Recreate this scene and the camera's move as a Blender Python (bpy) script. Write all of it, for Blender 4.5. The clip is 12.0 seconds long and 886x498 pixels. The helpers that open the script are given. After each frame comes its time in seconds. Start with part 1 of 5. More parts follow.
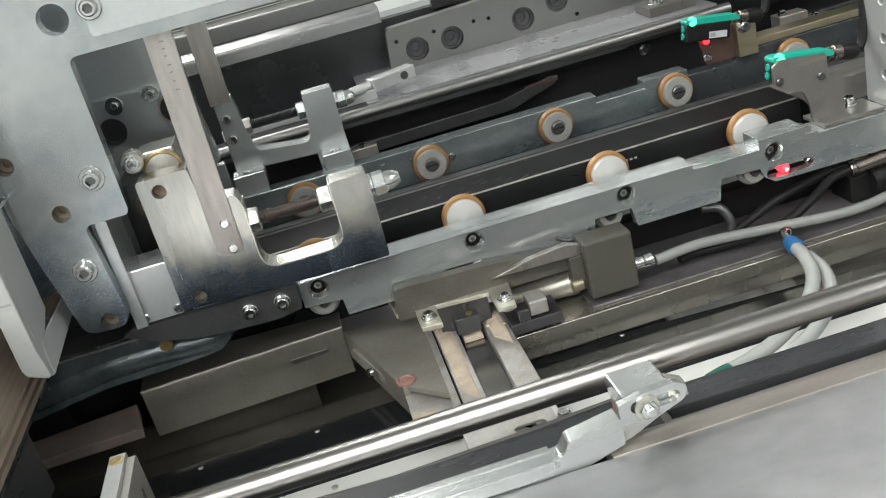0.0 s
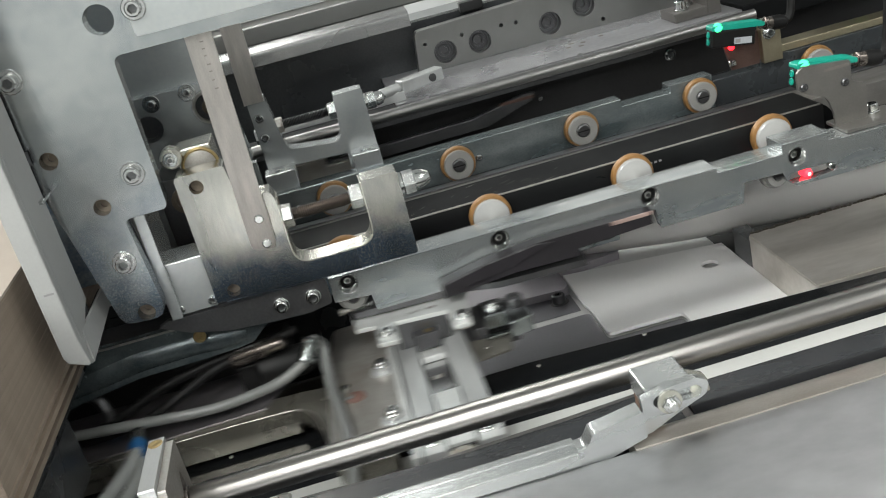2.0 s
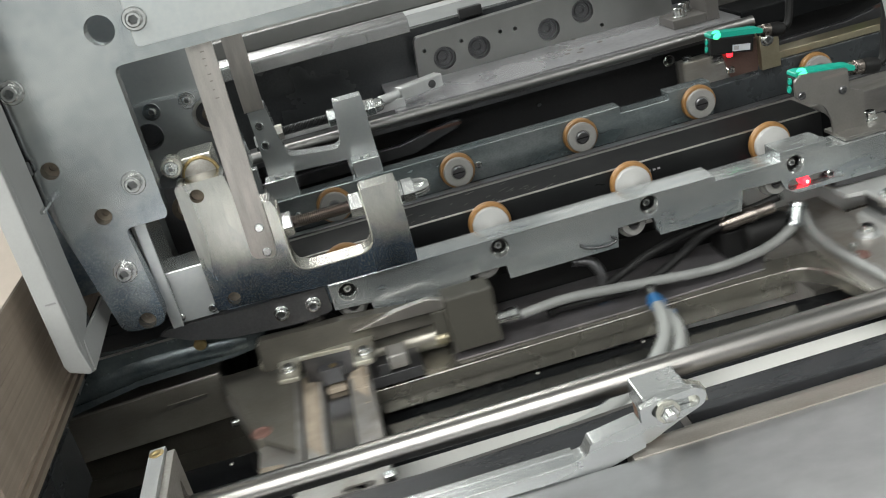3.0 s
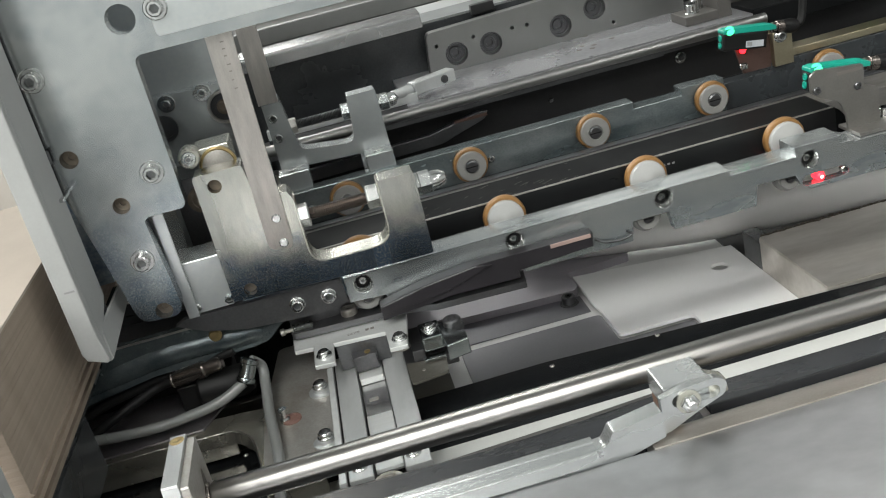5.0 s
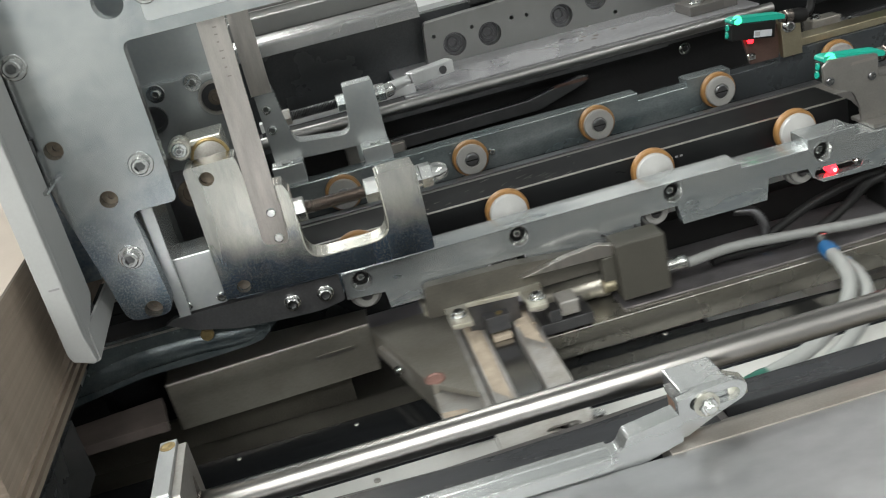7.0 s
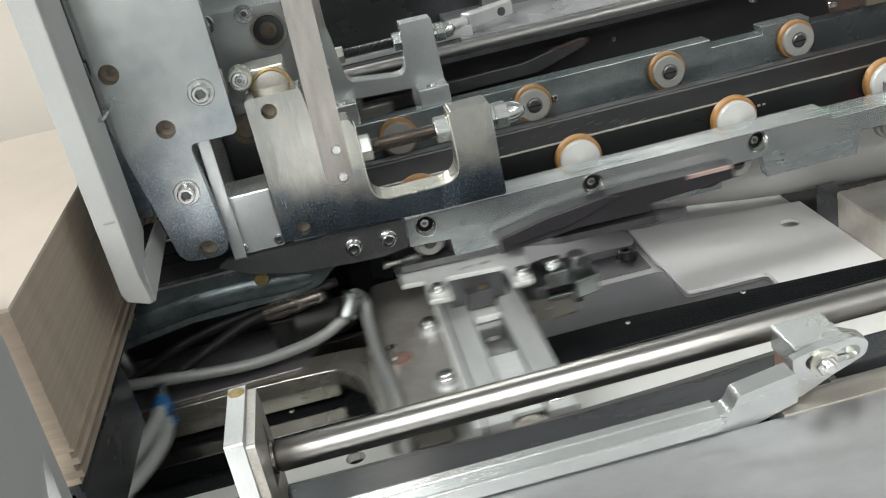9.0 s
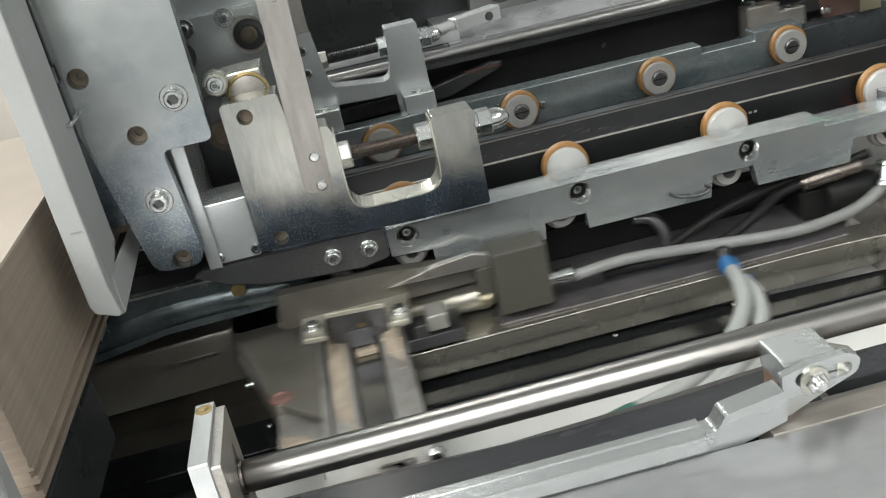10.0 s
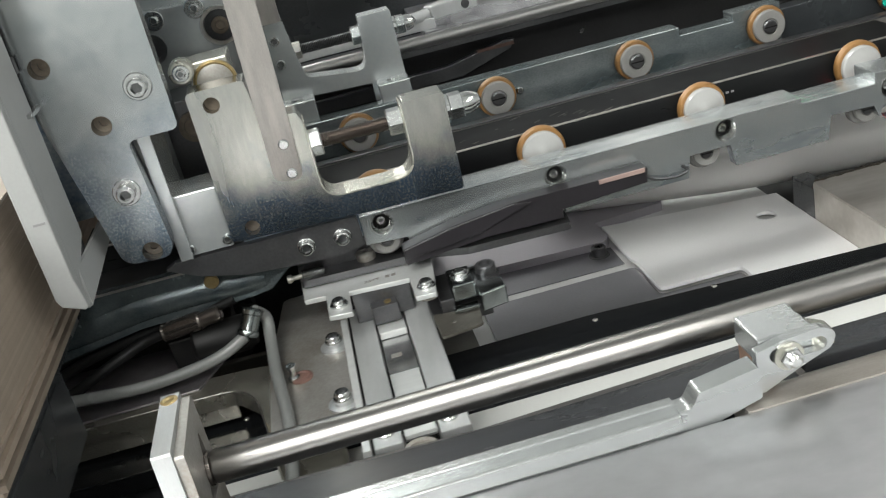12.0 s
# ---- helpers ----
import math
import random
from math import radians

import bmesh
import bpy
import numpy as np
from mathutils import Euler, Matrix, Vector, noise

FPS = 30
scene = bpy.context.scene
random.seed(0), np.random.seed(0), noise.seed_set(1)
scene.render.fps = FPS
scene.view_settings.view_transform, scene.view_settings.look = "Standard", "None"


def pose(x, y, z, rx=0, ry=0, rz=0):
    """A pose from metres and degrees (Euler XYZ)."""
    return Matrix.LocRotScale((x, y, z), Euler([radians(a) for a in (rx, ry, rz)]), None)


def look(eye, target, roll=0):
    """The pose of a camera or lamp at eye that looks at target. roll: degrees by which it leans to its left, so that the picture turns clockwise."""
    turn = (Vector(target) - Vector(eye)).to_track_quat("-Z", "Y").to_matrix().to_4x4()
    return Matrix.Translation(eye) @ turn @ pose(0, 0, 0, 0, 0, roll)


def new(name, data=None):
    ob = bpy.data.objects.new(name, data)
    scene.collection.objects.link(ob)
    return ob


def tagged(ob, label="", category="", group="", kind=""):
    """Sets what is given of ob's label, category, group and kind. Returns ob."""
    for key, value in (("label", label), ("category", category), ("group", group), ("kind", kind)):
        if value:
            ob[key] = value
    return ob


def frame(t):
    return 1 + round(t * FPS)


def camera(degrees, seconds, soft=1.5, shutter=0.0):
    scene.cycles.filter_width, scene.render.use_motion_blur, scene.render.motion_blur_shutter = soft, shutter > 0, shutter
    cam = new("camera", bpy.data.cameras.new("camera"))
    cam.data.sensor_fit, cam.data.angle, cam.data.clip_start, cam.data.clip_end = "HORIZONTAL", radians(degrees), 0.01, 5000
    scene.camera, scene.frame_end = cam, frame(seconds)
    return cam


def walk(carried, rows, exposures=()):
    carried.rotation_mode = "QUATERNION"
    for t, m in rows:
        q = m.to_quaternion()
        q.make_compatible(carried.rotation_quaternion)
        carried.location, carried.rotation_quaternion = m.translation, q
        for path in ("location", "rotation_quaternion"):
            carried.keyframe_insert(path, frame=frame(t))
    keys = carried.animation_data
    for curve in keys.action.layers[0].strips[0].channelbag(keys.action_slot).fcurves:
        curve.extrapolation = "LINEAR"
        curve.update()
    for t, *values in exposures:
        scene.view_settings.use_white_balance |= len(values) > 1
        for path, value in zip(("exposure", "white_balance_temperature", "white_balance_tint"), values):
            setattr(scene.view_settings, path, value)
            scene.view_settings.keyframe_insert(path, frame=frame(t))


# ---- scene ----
cam = camera(49.50, 12.0, soft=1.1, shutter=0.5)
PATH = [
    (0, (-0.07118, -0.55803, 0.33708), (-0.02939, -0.09911, 0.14306), -14.850),
    (0.5, (-0.07204, -0.56353, 0.33907), (-0.03273, -0.10358, 0.14696), -14.412),
    (1, (-0.08041, -0.56975, 0.33856), (-0.04231, -0.10934, 0.14730), -14.346),
    (1.5, (-0.08066, -0.57046, 0.33736), (-0.04782, -0.10916, 0.14730), -14.441),
    (2, (-0.07813, -0.57163, 0.34047), (-0.04544, -0.11026, 0.15053), -14.463),
    (2.5, (-0.07620, -0.57132, 0.34473), (-0.04258, -0.11016, 0.15446), -14.425),
    (3, (-0.07696, -0.57221, 0.34586), (-0.04398, -0.11087, 0.15594), -14.483),
    (5, (-0.08870, -0.57353, 0.34298), (-0.05513, -0.11185, 0.15398), -14.116),
    (5.5, (-0.08852, -0.56737, 0.34075), (-0.05403, -0.10594, 0.15131), -14.012),
    (6, (-0.08103, -0.56794, 0.34375), (-0.04646, -0.10652, 0.15428), -14.023),
    (6.5, (-0.08595, -0.56436, 0.33984), (-0.04887, -0.10330, 0.14996), -14.098),
    (8.5, (-0.12514, -0.51057, 0.32470), (-0.08875, -0.05580, 0.12010), -12.999),
    (9, (-0.13234, -0.51698, 0.31894), (-0.10001, -0.06300, 0.11192), -12.618),
    (9.5, (-0.12634, -0.50839, 0.31333), (-0.09295, -0.05381, 0.10780), -12.223),
    (10, (-0.12278, -0.50376, 0.31311), (-0.08810, -0.04883, 0.10857), -12.361),
    (10.5, (-0.11991, -0.50096, 0.30198), (-0.08528, -0.04593, 0.09765), -12.618),
    (11, (-0.10983, -0.50089, 0.29419), (-0.07438, -0.04594, 0.08981), -13.019),
    (11.5, (-0.10918, -0.50337, 0.29506), (-0.07336, -0.04892, 0.08966), -13.400),
    (12, (-0.11248, -0.50195, 0.30144), (-0.07614, -0.04741, 0.09631), -13.533),
]
EXPOSURES = [(0, 0.15), (1, 0.13), (1.5, -0.05), (3, -0.10), (5, -0.08), (6.5, -0.07), (8.5, 0.08), (9, 0.12), (10, 0.06), (12, 0.08)]
walk(cam, [(t, look(eye, target, roll)) for t, eye, target, roll in PATH], EXPOSURES)

# ---- light: a machine hall with rows of ceiling panel lights ----
world = bpy.data.worlds.new("hall_air")
scene.world = world
world.use_nodes = True
world.node_tree.nodes["Background"].inputs[0].default_value = (0.80, 0.86, 0.92, 1)
world.node_tree.nodes["Background"].inputs[1].default_value = 0.36
LAMP_WATTS = 57.0


# ---- materials ----
def material(name, colour, rough, metal=0.0, spots=0.0, tint=None, fine=700.0, coarse=35.0, bump=0.0,
             stretch=(1, 1, 1), rough_swing=0.1, glow=0.0, random_swing=0.0, spec=0.5):
    """A procedural surface: base colour mottled at two scales, roughness that varies, optional fine relief."""
    m = bpy.data.materials.new(name)
    m.use_nodes = True
    nt = m.node_tree
    n, link = nt.nodes, nt.links.new
    b = n["Principled BSDF"]
    b.inputs["Metallic"].default_value = metal
    b.inputs["Specular IOR Level"].default_value = spec
    co = n.new("ShaderNodeTexCoord")
    mp = n.new("ShaderNodeMapping")
    mp.inputs["Scale"].default_value = stretch
    link(co.outputs["Object"], mp.inputs["Vector"])
    big = n.new("ShaderNodeTexNoise")
    big.inputs["Scale"].default_value, big.inputs["Detail"].default_value = coarse, 5
    small = n.new("ShaderNodeTexNoise")
    small.inputs["Scale"].default_value, small.inputs["Detail"].default_value = fine, 3
    link(mp.outputs[0], big.inputs["Vector"]), link(mp.outputs[0], small.inputs["Vector"])
    blend = n.new("ShaderNodeMath")
    blend.operation = "MULTIPLY_ADD"
    blend.inputs[1].default_value = 0.4
    link(small.outputs["Fac"], blend.inputs[0]), link(big.outputs["Fac"], blend.inputs[2])
    ramp = n.new("ShaderNodeMapRange")
    ramp.inputs["From Min"].default_value, ramp.inputs["From Max"].default_value = 0.5, 0.9
    link(blend.outputs[0], ramp.inputs["Value"])
    mix = n.new("ShaderNodeMix")
    mix.data_type = "RGBA"
    tint = tint or tuple(c * (1 - spots) for c in colour)
    mix.inputs["A"].default_value, mix.inputs["B"].default_value = (*colour, 1), (*tint, 1)
    link(ramp.outputs[0], mix.inputs["Factor"])
    out = mix.outputs["Result"]
    if random_swing:
        info, hsv = n.new("ShaderNodeObjectInfo"), n.new("ShaderNodeHueSaturation")
        swing = n.new("ShaderNodeMapRange")
        swing.inputs["To Min"].default_value, swing.inputs["To Max"].default_value = 1 - random_swing, 1 + random_swing
        link(info.outputs["Random"], swing.inputs["Value"]), link(swing.outputs[0], hsv.inputs["Value"])
        link(out, hsv.inputs["Color"])
        out = hsv.outputs[0]
    link(out, b.inputs["Base Color"])
    rr = n.new("ShaderNodeMapRange")
    rr.inputs["To Min"].default_value, rr.inputs["To Max"].default_value = max(0.04, rough - rough_swing), rough + rough_swing
    link(big.outputs["Fac"], rr.inputs["Value"]), link(rr.outputs[0], b.inputs["Roughness"])
    if bump:
        bm_ = n.new("ShaderNodeBump")
        bm_.inputs["Strength"].default_value, bm_.inputs["Distance"].default_value = bump, 0.0004
        link(small.outputs["Fac"], bm_.inputs["Height"]), link(bm_.outputs[0], b.inputs["Normal"])
    if glow:
        b.inputs["Emission Color"].default_value = (*colour, 1)
        b.inputs["Emission Strength"].default_value = glow
    return m


ZINC = material("zinc_plate", (0.58, 0.595, 0.585), 0.25, 0.7, tint=(0.47, 0.505, 0.515), coarse=9, fine=300)
ZINC_DARK = material("blue_zinc", (0.40, 0.45, 0.48), 0.33, 1.0, tint=(0.10, 0.15, 0.22), coarse=45, fine=600, bump=0.05)
SCREW = material("bright_screw", (0.70, 0.71, 0.70), 0.20, 1.0, spots=0.3, coarse=200)
ALU = material("milled_aluminium", (0.58, 0.59, 0.59), 0.36, 0.7, spots=0.14, coarse=18, fine=500, stretch=(4, 1, 1))
DUSTY = material("dusty_aluminium", (0.58, 0.575, 0.565), 0.45, 0.8, tint=(0.40, 0.37, 0.33), coarse=60, bump=0.08)
DUST = material("brown_dust", (0.43, 0.36, 0.28), 0.9, tint=(0.31, 0.26, 0.205), coarse=120, bump=0.3)
INOX = material("stainless_cover", (0.60, 0.57, 0.53), 0.45, 0.7, tint=(0.46, 0.43, 0.39), coarse=12, fine=60, stretch=(1, 3, 3))
GLOSS_BLACK = material("glossy_black_rail", (0.012, 0.013, 0.014), 0.12, 0.0, spots=0.3, coarse=16, rough_swing=0.04, spec=0.9)
SPRING = material("spring_steel", (0.50, 0.47, 0.44), 0.38, 1.0, spots=0.25, stretch=(6, 6, 1), bump=0.05)
CHROME = material("ground_shaft", (0.28, 0.27, 0.26), 0.30, 1.0, spots=0.08, rough_swing=0.0, coarse=5, fine=40)
SHEET = material("brushed_sheet", (0.25, 0.25, 0.245), 0.42, 1.0, tint=(0.22, 0.22, 0.215), coarse=14, fine=90, bump=0.04)
PALE = material("pale_sheet", (0.88, 0.875, 0.87), 0.36, 0.2, spots=0.06, coarse=10)
FLOOR_SHEET = material("dull_floor_sheet", (0.74, 0.735, 0.73), 0.42, 0.4, spots=0.15, coarse=10)
LILAC_SHEET = material("lilac_grey_sheet", (0.42, 0.40, 0.43), 0.5, 0.4, spots=0.15, coarse=12)
GREY_SHEET = material("grey_bed_sheet", (0.23, 0.225, 0.245), 0.36, 0.8, spots=0.15, coarse=10)
CAM_ZINC = material("yellowish_zinc", (0.52, 0.51, 0.455), 0.26, 0.7, tint=(0.42, 0.415, 0.365), coarse=30)
TRAY = material("white_tray_paint", (0.56, 0.56, 0.54), 0.5, spots=0.1, coarse=10)
DECK = material("smudged_deck", (0.56, 0.56, 0.57), 0.36, 1.0, tint=(0.41, 0.41, 0.42), coarse=9, fine=60, stretch=(1, 1.6, 1))
STEEL = material("stained_steel", (0.42, 0.41, 0.39), 0.38, 0.6, tint=(0.27, 0.245, 0.21), coarse=35, bump=0.08)
OLIVE = material("dull_blade", (0.13, 0.123, 0.105), 0.42, 0.5, tint=(0.075, 0.07, 0.06), coarse=25)
BURNISHED = material("burnished_steel", (0.13, 0.13, 0.135), 0.33, 0.8, spots=0.35, coarse=30)
BLACK = material("black_anodised", (0.022, 0.022, 0.023), 0.4, 0.0, spots=0.4, coarse=20, spec=0.3)
GRAPHITE = material("graphite_bar", (0.010, 0.0105, 0.011), 0.30, 0.0, spots=0.3, spec=0.3, coarse=18, stretch=(1, 4, 4))
PLASTIC = material("black_plastic", (0.011, 0.011, 0.011), 0.45, spots=0.3, spec=0.2)
OLIVE_BLOCK = material("olive_black_block", (0.055, 0.052, 0.042), 0.6, spots=0.2)
PAINT = material("light_grey_paint", (0.36, 0.365, 0.36), 0.5, spots=0.10, coarse=15, bump=0.05)
WHITE = material("white_nylon", (0.37, 0.37, 0.36), 0.2, spots=0.08)
# White nylon darkened in its colour for the rollers in shade.
SHADED_NYLON = material("shaded_nylon", (0.25, 0.245, 0.235), 0.42, spots=0.12)
RUBBER = material("tan_rubber", (0.27, 0.14, 0.045), 0.5, spots=0.25, coarse=80)
LEVER = material("cast_zinc_lever", (0.50, 0.515, 0.515), 0.27, 0.8, tint=(0.43, 0.445, 0.445), coarse=14, fine=60, stretch=(0.6, 1.5, 1.5))
TAIL = material("dull_channel", (0.34, 0.325, 0.285), 0.36, 0.6, tint=(0.23, 0.215, 0.185), coarse=20)
TEAL = material("teal_plastic", (0.004, 0.31, 0.225), 0.4, spots=0.1)
BOARD = material("brown_board", (0.34, 0.275, 0.22), 0.85, spots=0.15, fine=900, coarse=50, bump=0.2, random_swing=0.05)
BOARD_THICK = material("thick_brown_board", (0.36, 0.29, 0.23), 0.85, spots=0.15, fine=900, coarse=50, bump=0.2, random_swing=0.28)
BOARD_TOP = material("cream_board", (0.50, 0.44, 0.38), 0.8, spots=0.06, fine=500)
CREAM = material("cream_paint", (0.50, 0.46, 0.41), 0.6, spots=0.08, coarse=8)
BLUE = material("blue_fitting", (0.015, 0.11, 0.28), 0.35, spots=0.2)
HOSE = material("grey_hose", (0.32, 0.33, 0.32), 0.35, spots=0.15)
CABLE = material("grey_cable", (0.19, 0.195, 0.19), 0.3, spots=0.15)
BRASS = material("worn_brass", (0.48, 0.36, 0.17), 0.4, 0.9, spots=0.4, coarse=90)
RUST = material("oily_bush", (0.22, 0.18, 0.14), 0.5, 0.6, spots=0.4, coarse=120)
SEALANT = material("dirty_sealant", (0.050, 0.040, 0.028), 0.7, spots=0.4)
SEAL = material("red_sealant", (0.20, 0.11, 0.09), 0.6, spots=0.4)
# Brown paints in the board pile's reflection on the deck fold.
FOLD = material("reflection_brown_fold", (0.50, 0.475, 0.44), 0.42, 0.7, tint=(0.36, 0.33, 0.29), coarse=14, stretch=(1, 3, 3))
SLATE = material("slate_strip", (0.035, 0.037, 0.041), 0.24, 0.2, spots=0.25, stretch=(1, 5, 5))
BROWN_STRIP = material("brown_grey_strip", (0.085, 0.078, 0.074), 0.4, 0.2, spots=0.25, stretch=(1, 5, 5))
CAVITY = material("dark_bed", (0.052, 0.056, 0.060), 0.25, 0.0, spots=0.5, coarse=14)
WALLS = material("hall_wall_paint", (0.62, 0.63, 0.63), 0.8, spots=0.06, coarse=2)
GREEN_LED = material("green_led", (0.06, 0.95, 0.36), 0.5, glow=1.5)
RED_LED = material("red_light", (1.0, 0.012, 0.02), 0.4, glow=7.0)
RED_CORE = material("red_light_core", (1.0, 0.32, 0.30), 0.4, glow=5.0)
POLISHED = material("polished_core", (0.40, 0.40, 0.40), 0.2, 1.0, spots=0.25, coarse=40, stretch=(3, 1, 1))
GUN = material("gunmetal_connector", (0.24, 0.21, 0.19), 0.26, 0.95, spots=0.3, coarse=60)
RED_REFLECTION = material("painted_red_reflection", (0.45, 0.02, 0.03), 0.35, spots=0.3)
WORN_BROWN = material("worn_brown_shim", (0.34, 0.22, 0.16), 0.6, 0.2, spots=0.3, coarse=60)
TUBE = material("lamp_diffuser", (1.0, 0.98, 0.95), 0.5, glow=0.7)
INK = material("grey_marking", (0.25, 0.25, 0.25), 0.6)
LABEL = material("silver_label", (0.45, 0.47, 0.50), 0.5, spots=0.2)

# ---- shape helpers: all sizes below are in millimetres ----
MM = 0.001


def thing(name, at, label, category, group="", kind=""):
    """An Empty at its base, which parents its parts."""
    e = new(name)
    e.empty_display_size = 0.01
    e.location = Vector(at) * MM
    return tagged(e, label, category, group, kind)


def base_of(ob):
    v = Vector((0, 0, 0))
    while ob:
        v += ob.location
        ob = ob.parent
    return v


def part(name, bm, mat, parent, label="", bevel=0.0, smooth=False):
    """Links a bmesh, drawn in millimetres of the world, as one mesh under a thing or part."""
    off = base_of(parent) if parent else Vector((0, 0, 0))
    for v in bm.verts:
        v.co = v.co * MM - off
    bmesh.ops.recalc_face_normals(bm, faces=bm.faces)
    for f in bm.faces:
        f.smooth = smooth
    me = bpy.data.meshes.new(name)
    bm.to_mesh(me)
    bm.free()
    me.materials.append(mat)
    if smooth:
        me.set_sharp_from_angle(angle=radians(35))
    ob = new(name, me)
    ob.parent = parent
    if label:
        ob["label"] = label
    if bevel:
        mod = ob.modifiers.new("bevel", "BEVEL")
        mod.width, mod.segments, mod.limit_method, mod.angle_limit = bevel * MM, 2, "ANGLE", radians(35)
    return ob


def circle(u, v, r, n=20):
    return [(u + r * math.cos(2 * math.pi * i / n), v + r * math.sin(2 * math.pi * i / n)) for i in range(n)]


def slot(u0, u1, v, r, n=8):
    """A long hole from u0 to u1 with round ends."""
    a = [(u1 + r * math.cos(t), v + r * math.sin(t)) for t in np.linspace(-math.pi / 2, math.pi / 2, n)]
    b = [(u0 - r * math.cos(t), v - r * math.sin(t)) for t in np.linspace(-math.pi / 2, math.pi / 2, n)]
    return a + b


def rounded(points, n=5):
    """An outline from (u, v, corner radius)."""
    out, count = [], len(points)
    for i, (u, v, r) in enumerate(points):
        p, a, b = Vector((u, v)), Vector(points[i - 1][:2]), Vector(points[(i + 1) % count][:2])
        if not r:
            out.append((u, v))
            continue
        d, e = (a - p).normalized(), (b - p).normalized()
        half = d.angle(e) / 2
        run = min(r / math.tan(half), 0.49 * (a - p).length, 0.49 * (b - p).length)
        s, f = p + d * run, p + e * run
        for k in range(n + 1):
            t = k / n
            q = s * (1 - t) ** 2 + p * 2 * t * (1 - t) + f * t ** 2
            out.append((q.x, q.y))
    return out


LAY = {"xz": lambda u, v, w: (u, w, v), "xy": lambda u, v, w: (u, v, w), "yz": lambda u, v, w: (w, u, v)}


def plate(lay, w0, w1, outline, holes=(), bm=None):
    """A solid plate with real holes: an outline in the plane lay, from w0 to w1 across it."""
    bm = bm or bmesh.new()
    put, edges = LAY[lay], []
    for ring in (outline, *holes):
        vs = [bm.verts.new(put(u, v, w0)) for u, v in ring]
        edges += [bm.edges.new((vs[i - 1], vs[i])) for i in range(len(vs))]
    normal = Vector(put(0, 0, 1)) - Vector(put(0, 0, 0))
    made = bmesh.ops.triangle_fill(bm, use_beauty=True, use_dissolve=False, edges=edges, normal=normal)
    faces = [f for f in made["geom"] if isinstance(f, bmesh.types.BMFace)]
    out = bmesh.ops.extrude_face_region(bm, geom=faces, use_keep_orig=True)
    shift = Vector(put(0, 0, w1)) - Vector(put(0, 0, w0))
    bmesh.ops.translate(bm, vec=shift, verts=[v for v in out["geom"] if isinstance(v, bmesh.types.BMVert)])
    return bm


def box(x0, x1, y0, y1, z0, z1, bm=None):
    bm = bm or bmesh.new()
    v = [bm.verts.new(p) for p in ((x0, y0, z0), (x1, y0, z0), (x1, y1, z0), (x0, y1, z0),
                                   (x0, y0, z1), (x1, y0, z1), (x1, y1, z1), (x0, y1, z1))]
    for f in ((3, 2, 1, 0), (4, 5, 6, 7), (0, 1, 5, 4), (1, 2, 6, 5), (2, 3, 7, 6), (3, 0, 4, 7)):
        bm.faces.new([v[i] for i in f])
    return bm


def hull(points):
    """A solid with flat faces round its corners."""
    bm = bmesh.new()
    for p in points:
        bm.verts.new(p)
    bmesh.ops.convex_hull(bm, input=bm.verts)
    bmesh.ops.dissolve_limit(bm, angle_limit=radians(1), verts=bm.verts, edges=bm.edges)
    return bm


def wall_between(a, b, thick, z0, z1):
    """An upright sheet from one plan point to another."""
    d = Vector((b[0] - a[0], b[1] - a[1]))
    n = Vector((-d.y, d.x)).normalized() * thick
    return hull([(p[0] + k * n.x, p[1] + k * n.y, z) for p in (a, b) for k in (0, 1) for z in (z0, z1)])


def lathe(at, way, profile, n=24, bm=None, caps=True):
    """A turned form: (radius, height) pairs along the way from a point."""
    bm = bm or bmesh.new()
    m = Matrix.Translation(at) @ Vector(way).to_track_quat("Z", "Y").to_matrix().to_4x4()
    rings = []
    for r, h in profile:
        if r < 1e-6:
            rings.append([bm.verts.new(m @ Vector((0, 0, h)))])
        else:
            rings.append([bm.verts.new(m @ Vector((r * math.cos(2 * math.pi * i / n), r * math.sin(2 * math.pi * i / n), h))) for i in range(n)])
    for a, b in zip(rings, rings[1:]):
        for i in range(n):
            q = [a[i % len(a)], a[(i + 1) % len(a)], b[(i + 1) % len(b)], b[i % len(b)]]
            q = list(dict.fromkeys(q))
            if len(q) > 2:
                bm.faces.new(q)
    for ring in (rings[0], rings[-1]):
        if caps and len(ring) > 1:
            bm.faces.new(ring)
    return bm


def tube(points, r, n=10, steps=6, bm=None):
    """A bent round tube through points, with closed ends."""
    bm = bm or bmesh.new()
    p = [Vector(q) for q in points]
    p = [2 * p[0] - p[1], *p, 2 * p[-1] - p[-2]]
    line = []
    for i in range(1, len(p) - 2):
        for k in range(steps):
            t = k / steps
            line.append(0.5 * (2 * p[i] + (p[i + 1] - p[i - 1]) * t + (2 * p[i - 1] - 5 * p[i] + 4 * p[i + 1] - p[i + 2]) * t * t
                               + (3 * p[i] - p[i - 1] - 3 * p[i + 1] + p[i + 2]) * t ** 3))
    line.append(p[-2])
    rings, up = [], Vector((0.1, 0.2, 1))
    for i, q in enumerate(line):
        d = (line[min(i + 1, len(line) - 1)] - line[max(i - 1, 0)]).normalized()
        side = d.cross(up).normalized()
        up = side.cross(d).normalized()
        rings.append([bm.verts.new(q + r * (side * math.cos(2 * math.pi * k / n) + up * math.sin(2 * math.pi * k / n))) for k in range(n)])
    for a, b in zip(rings, rings[1:]):
        for k in range(n):
            bm.faces.new((a[k], a[(k + 1) % n], b[(k + 1) % n], b[k]))
    bm.faces.new(rings[0]), bm.faces.new(rings[-1])
    return bm


def hexagon(at, way, across, length, bm=None):
    return lathe(at, way, [(across * 0.53, 0), (across * 0.577, across * 0.06), (across * 0.577, length - across * 0.06), (across * 0.53, length)], 6, bm)


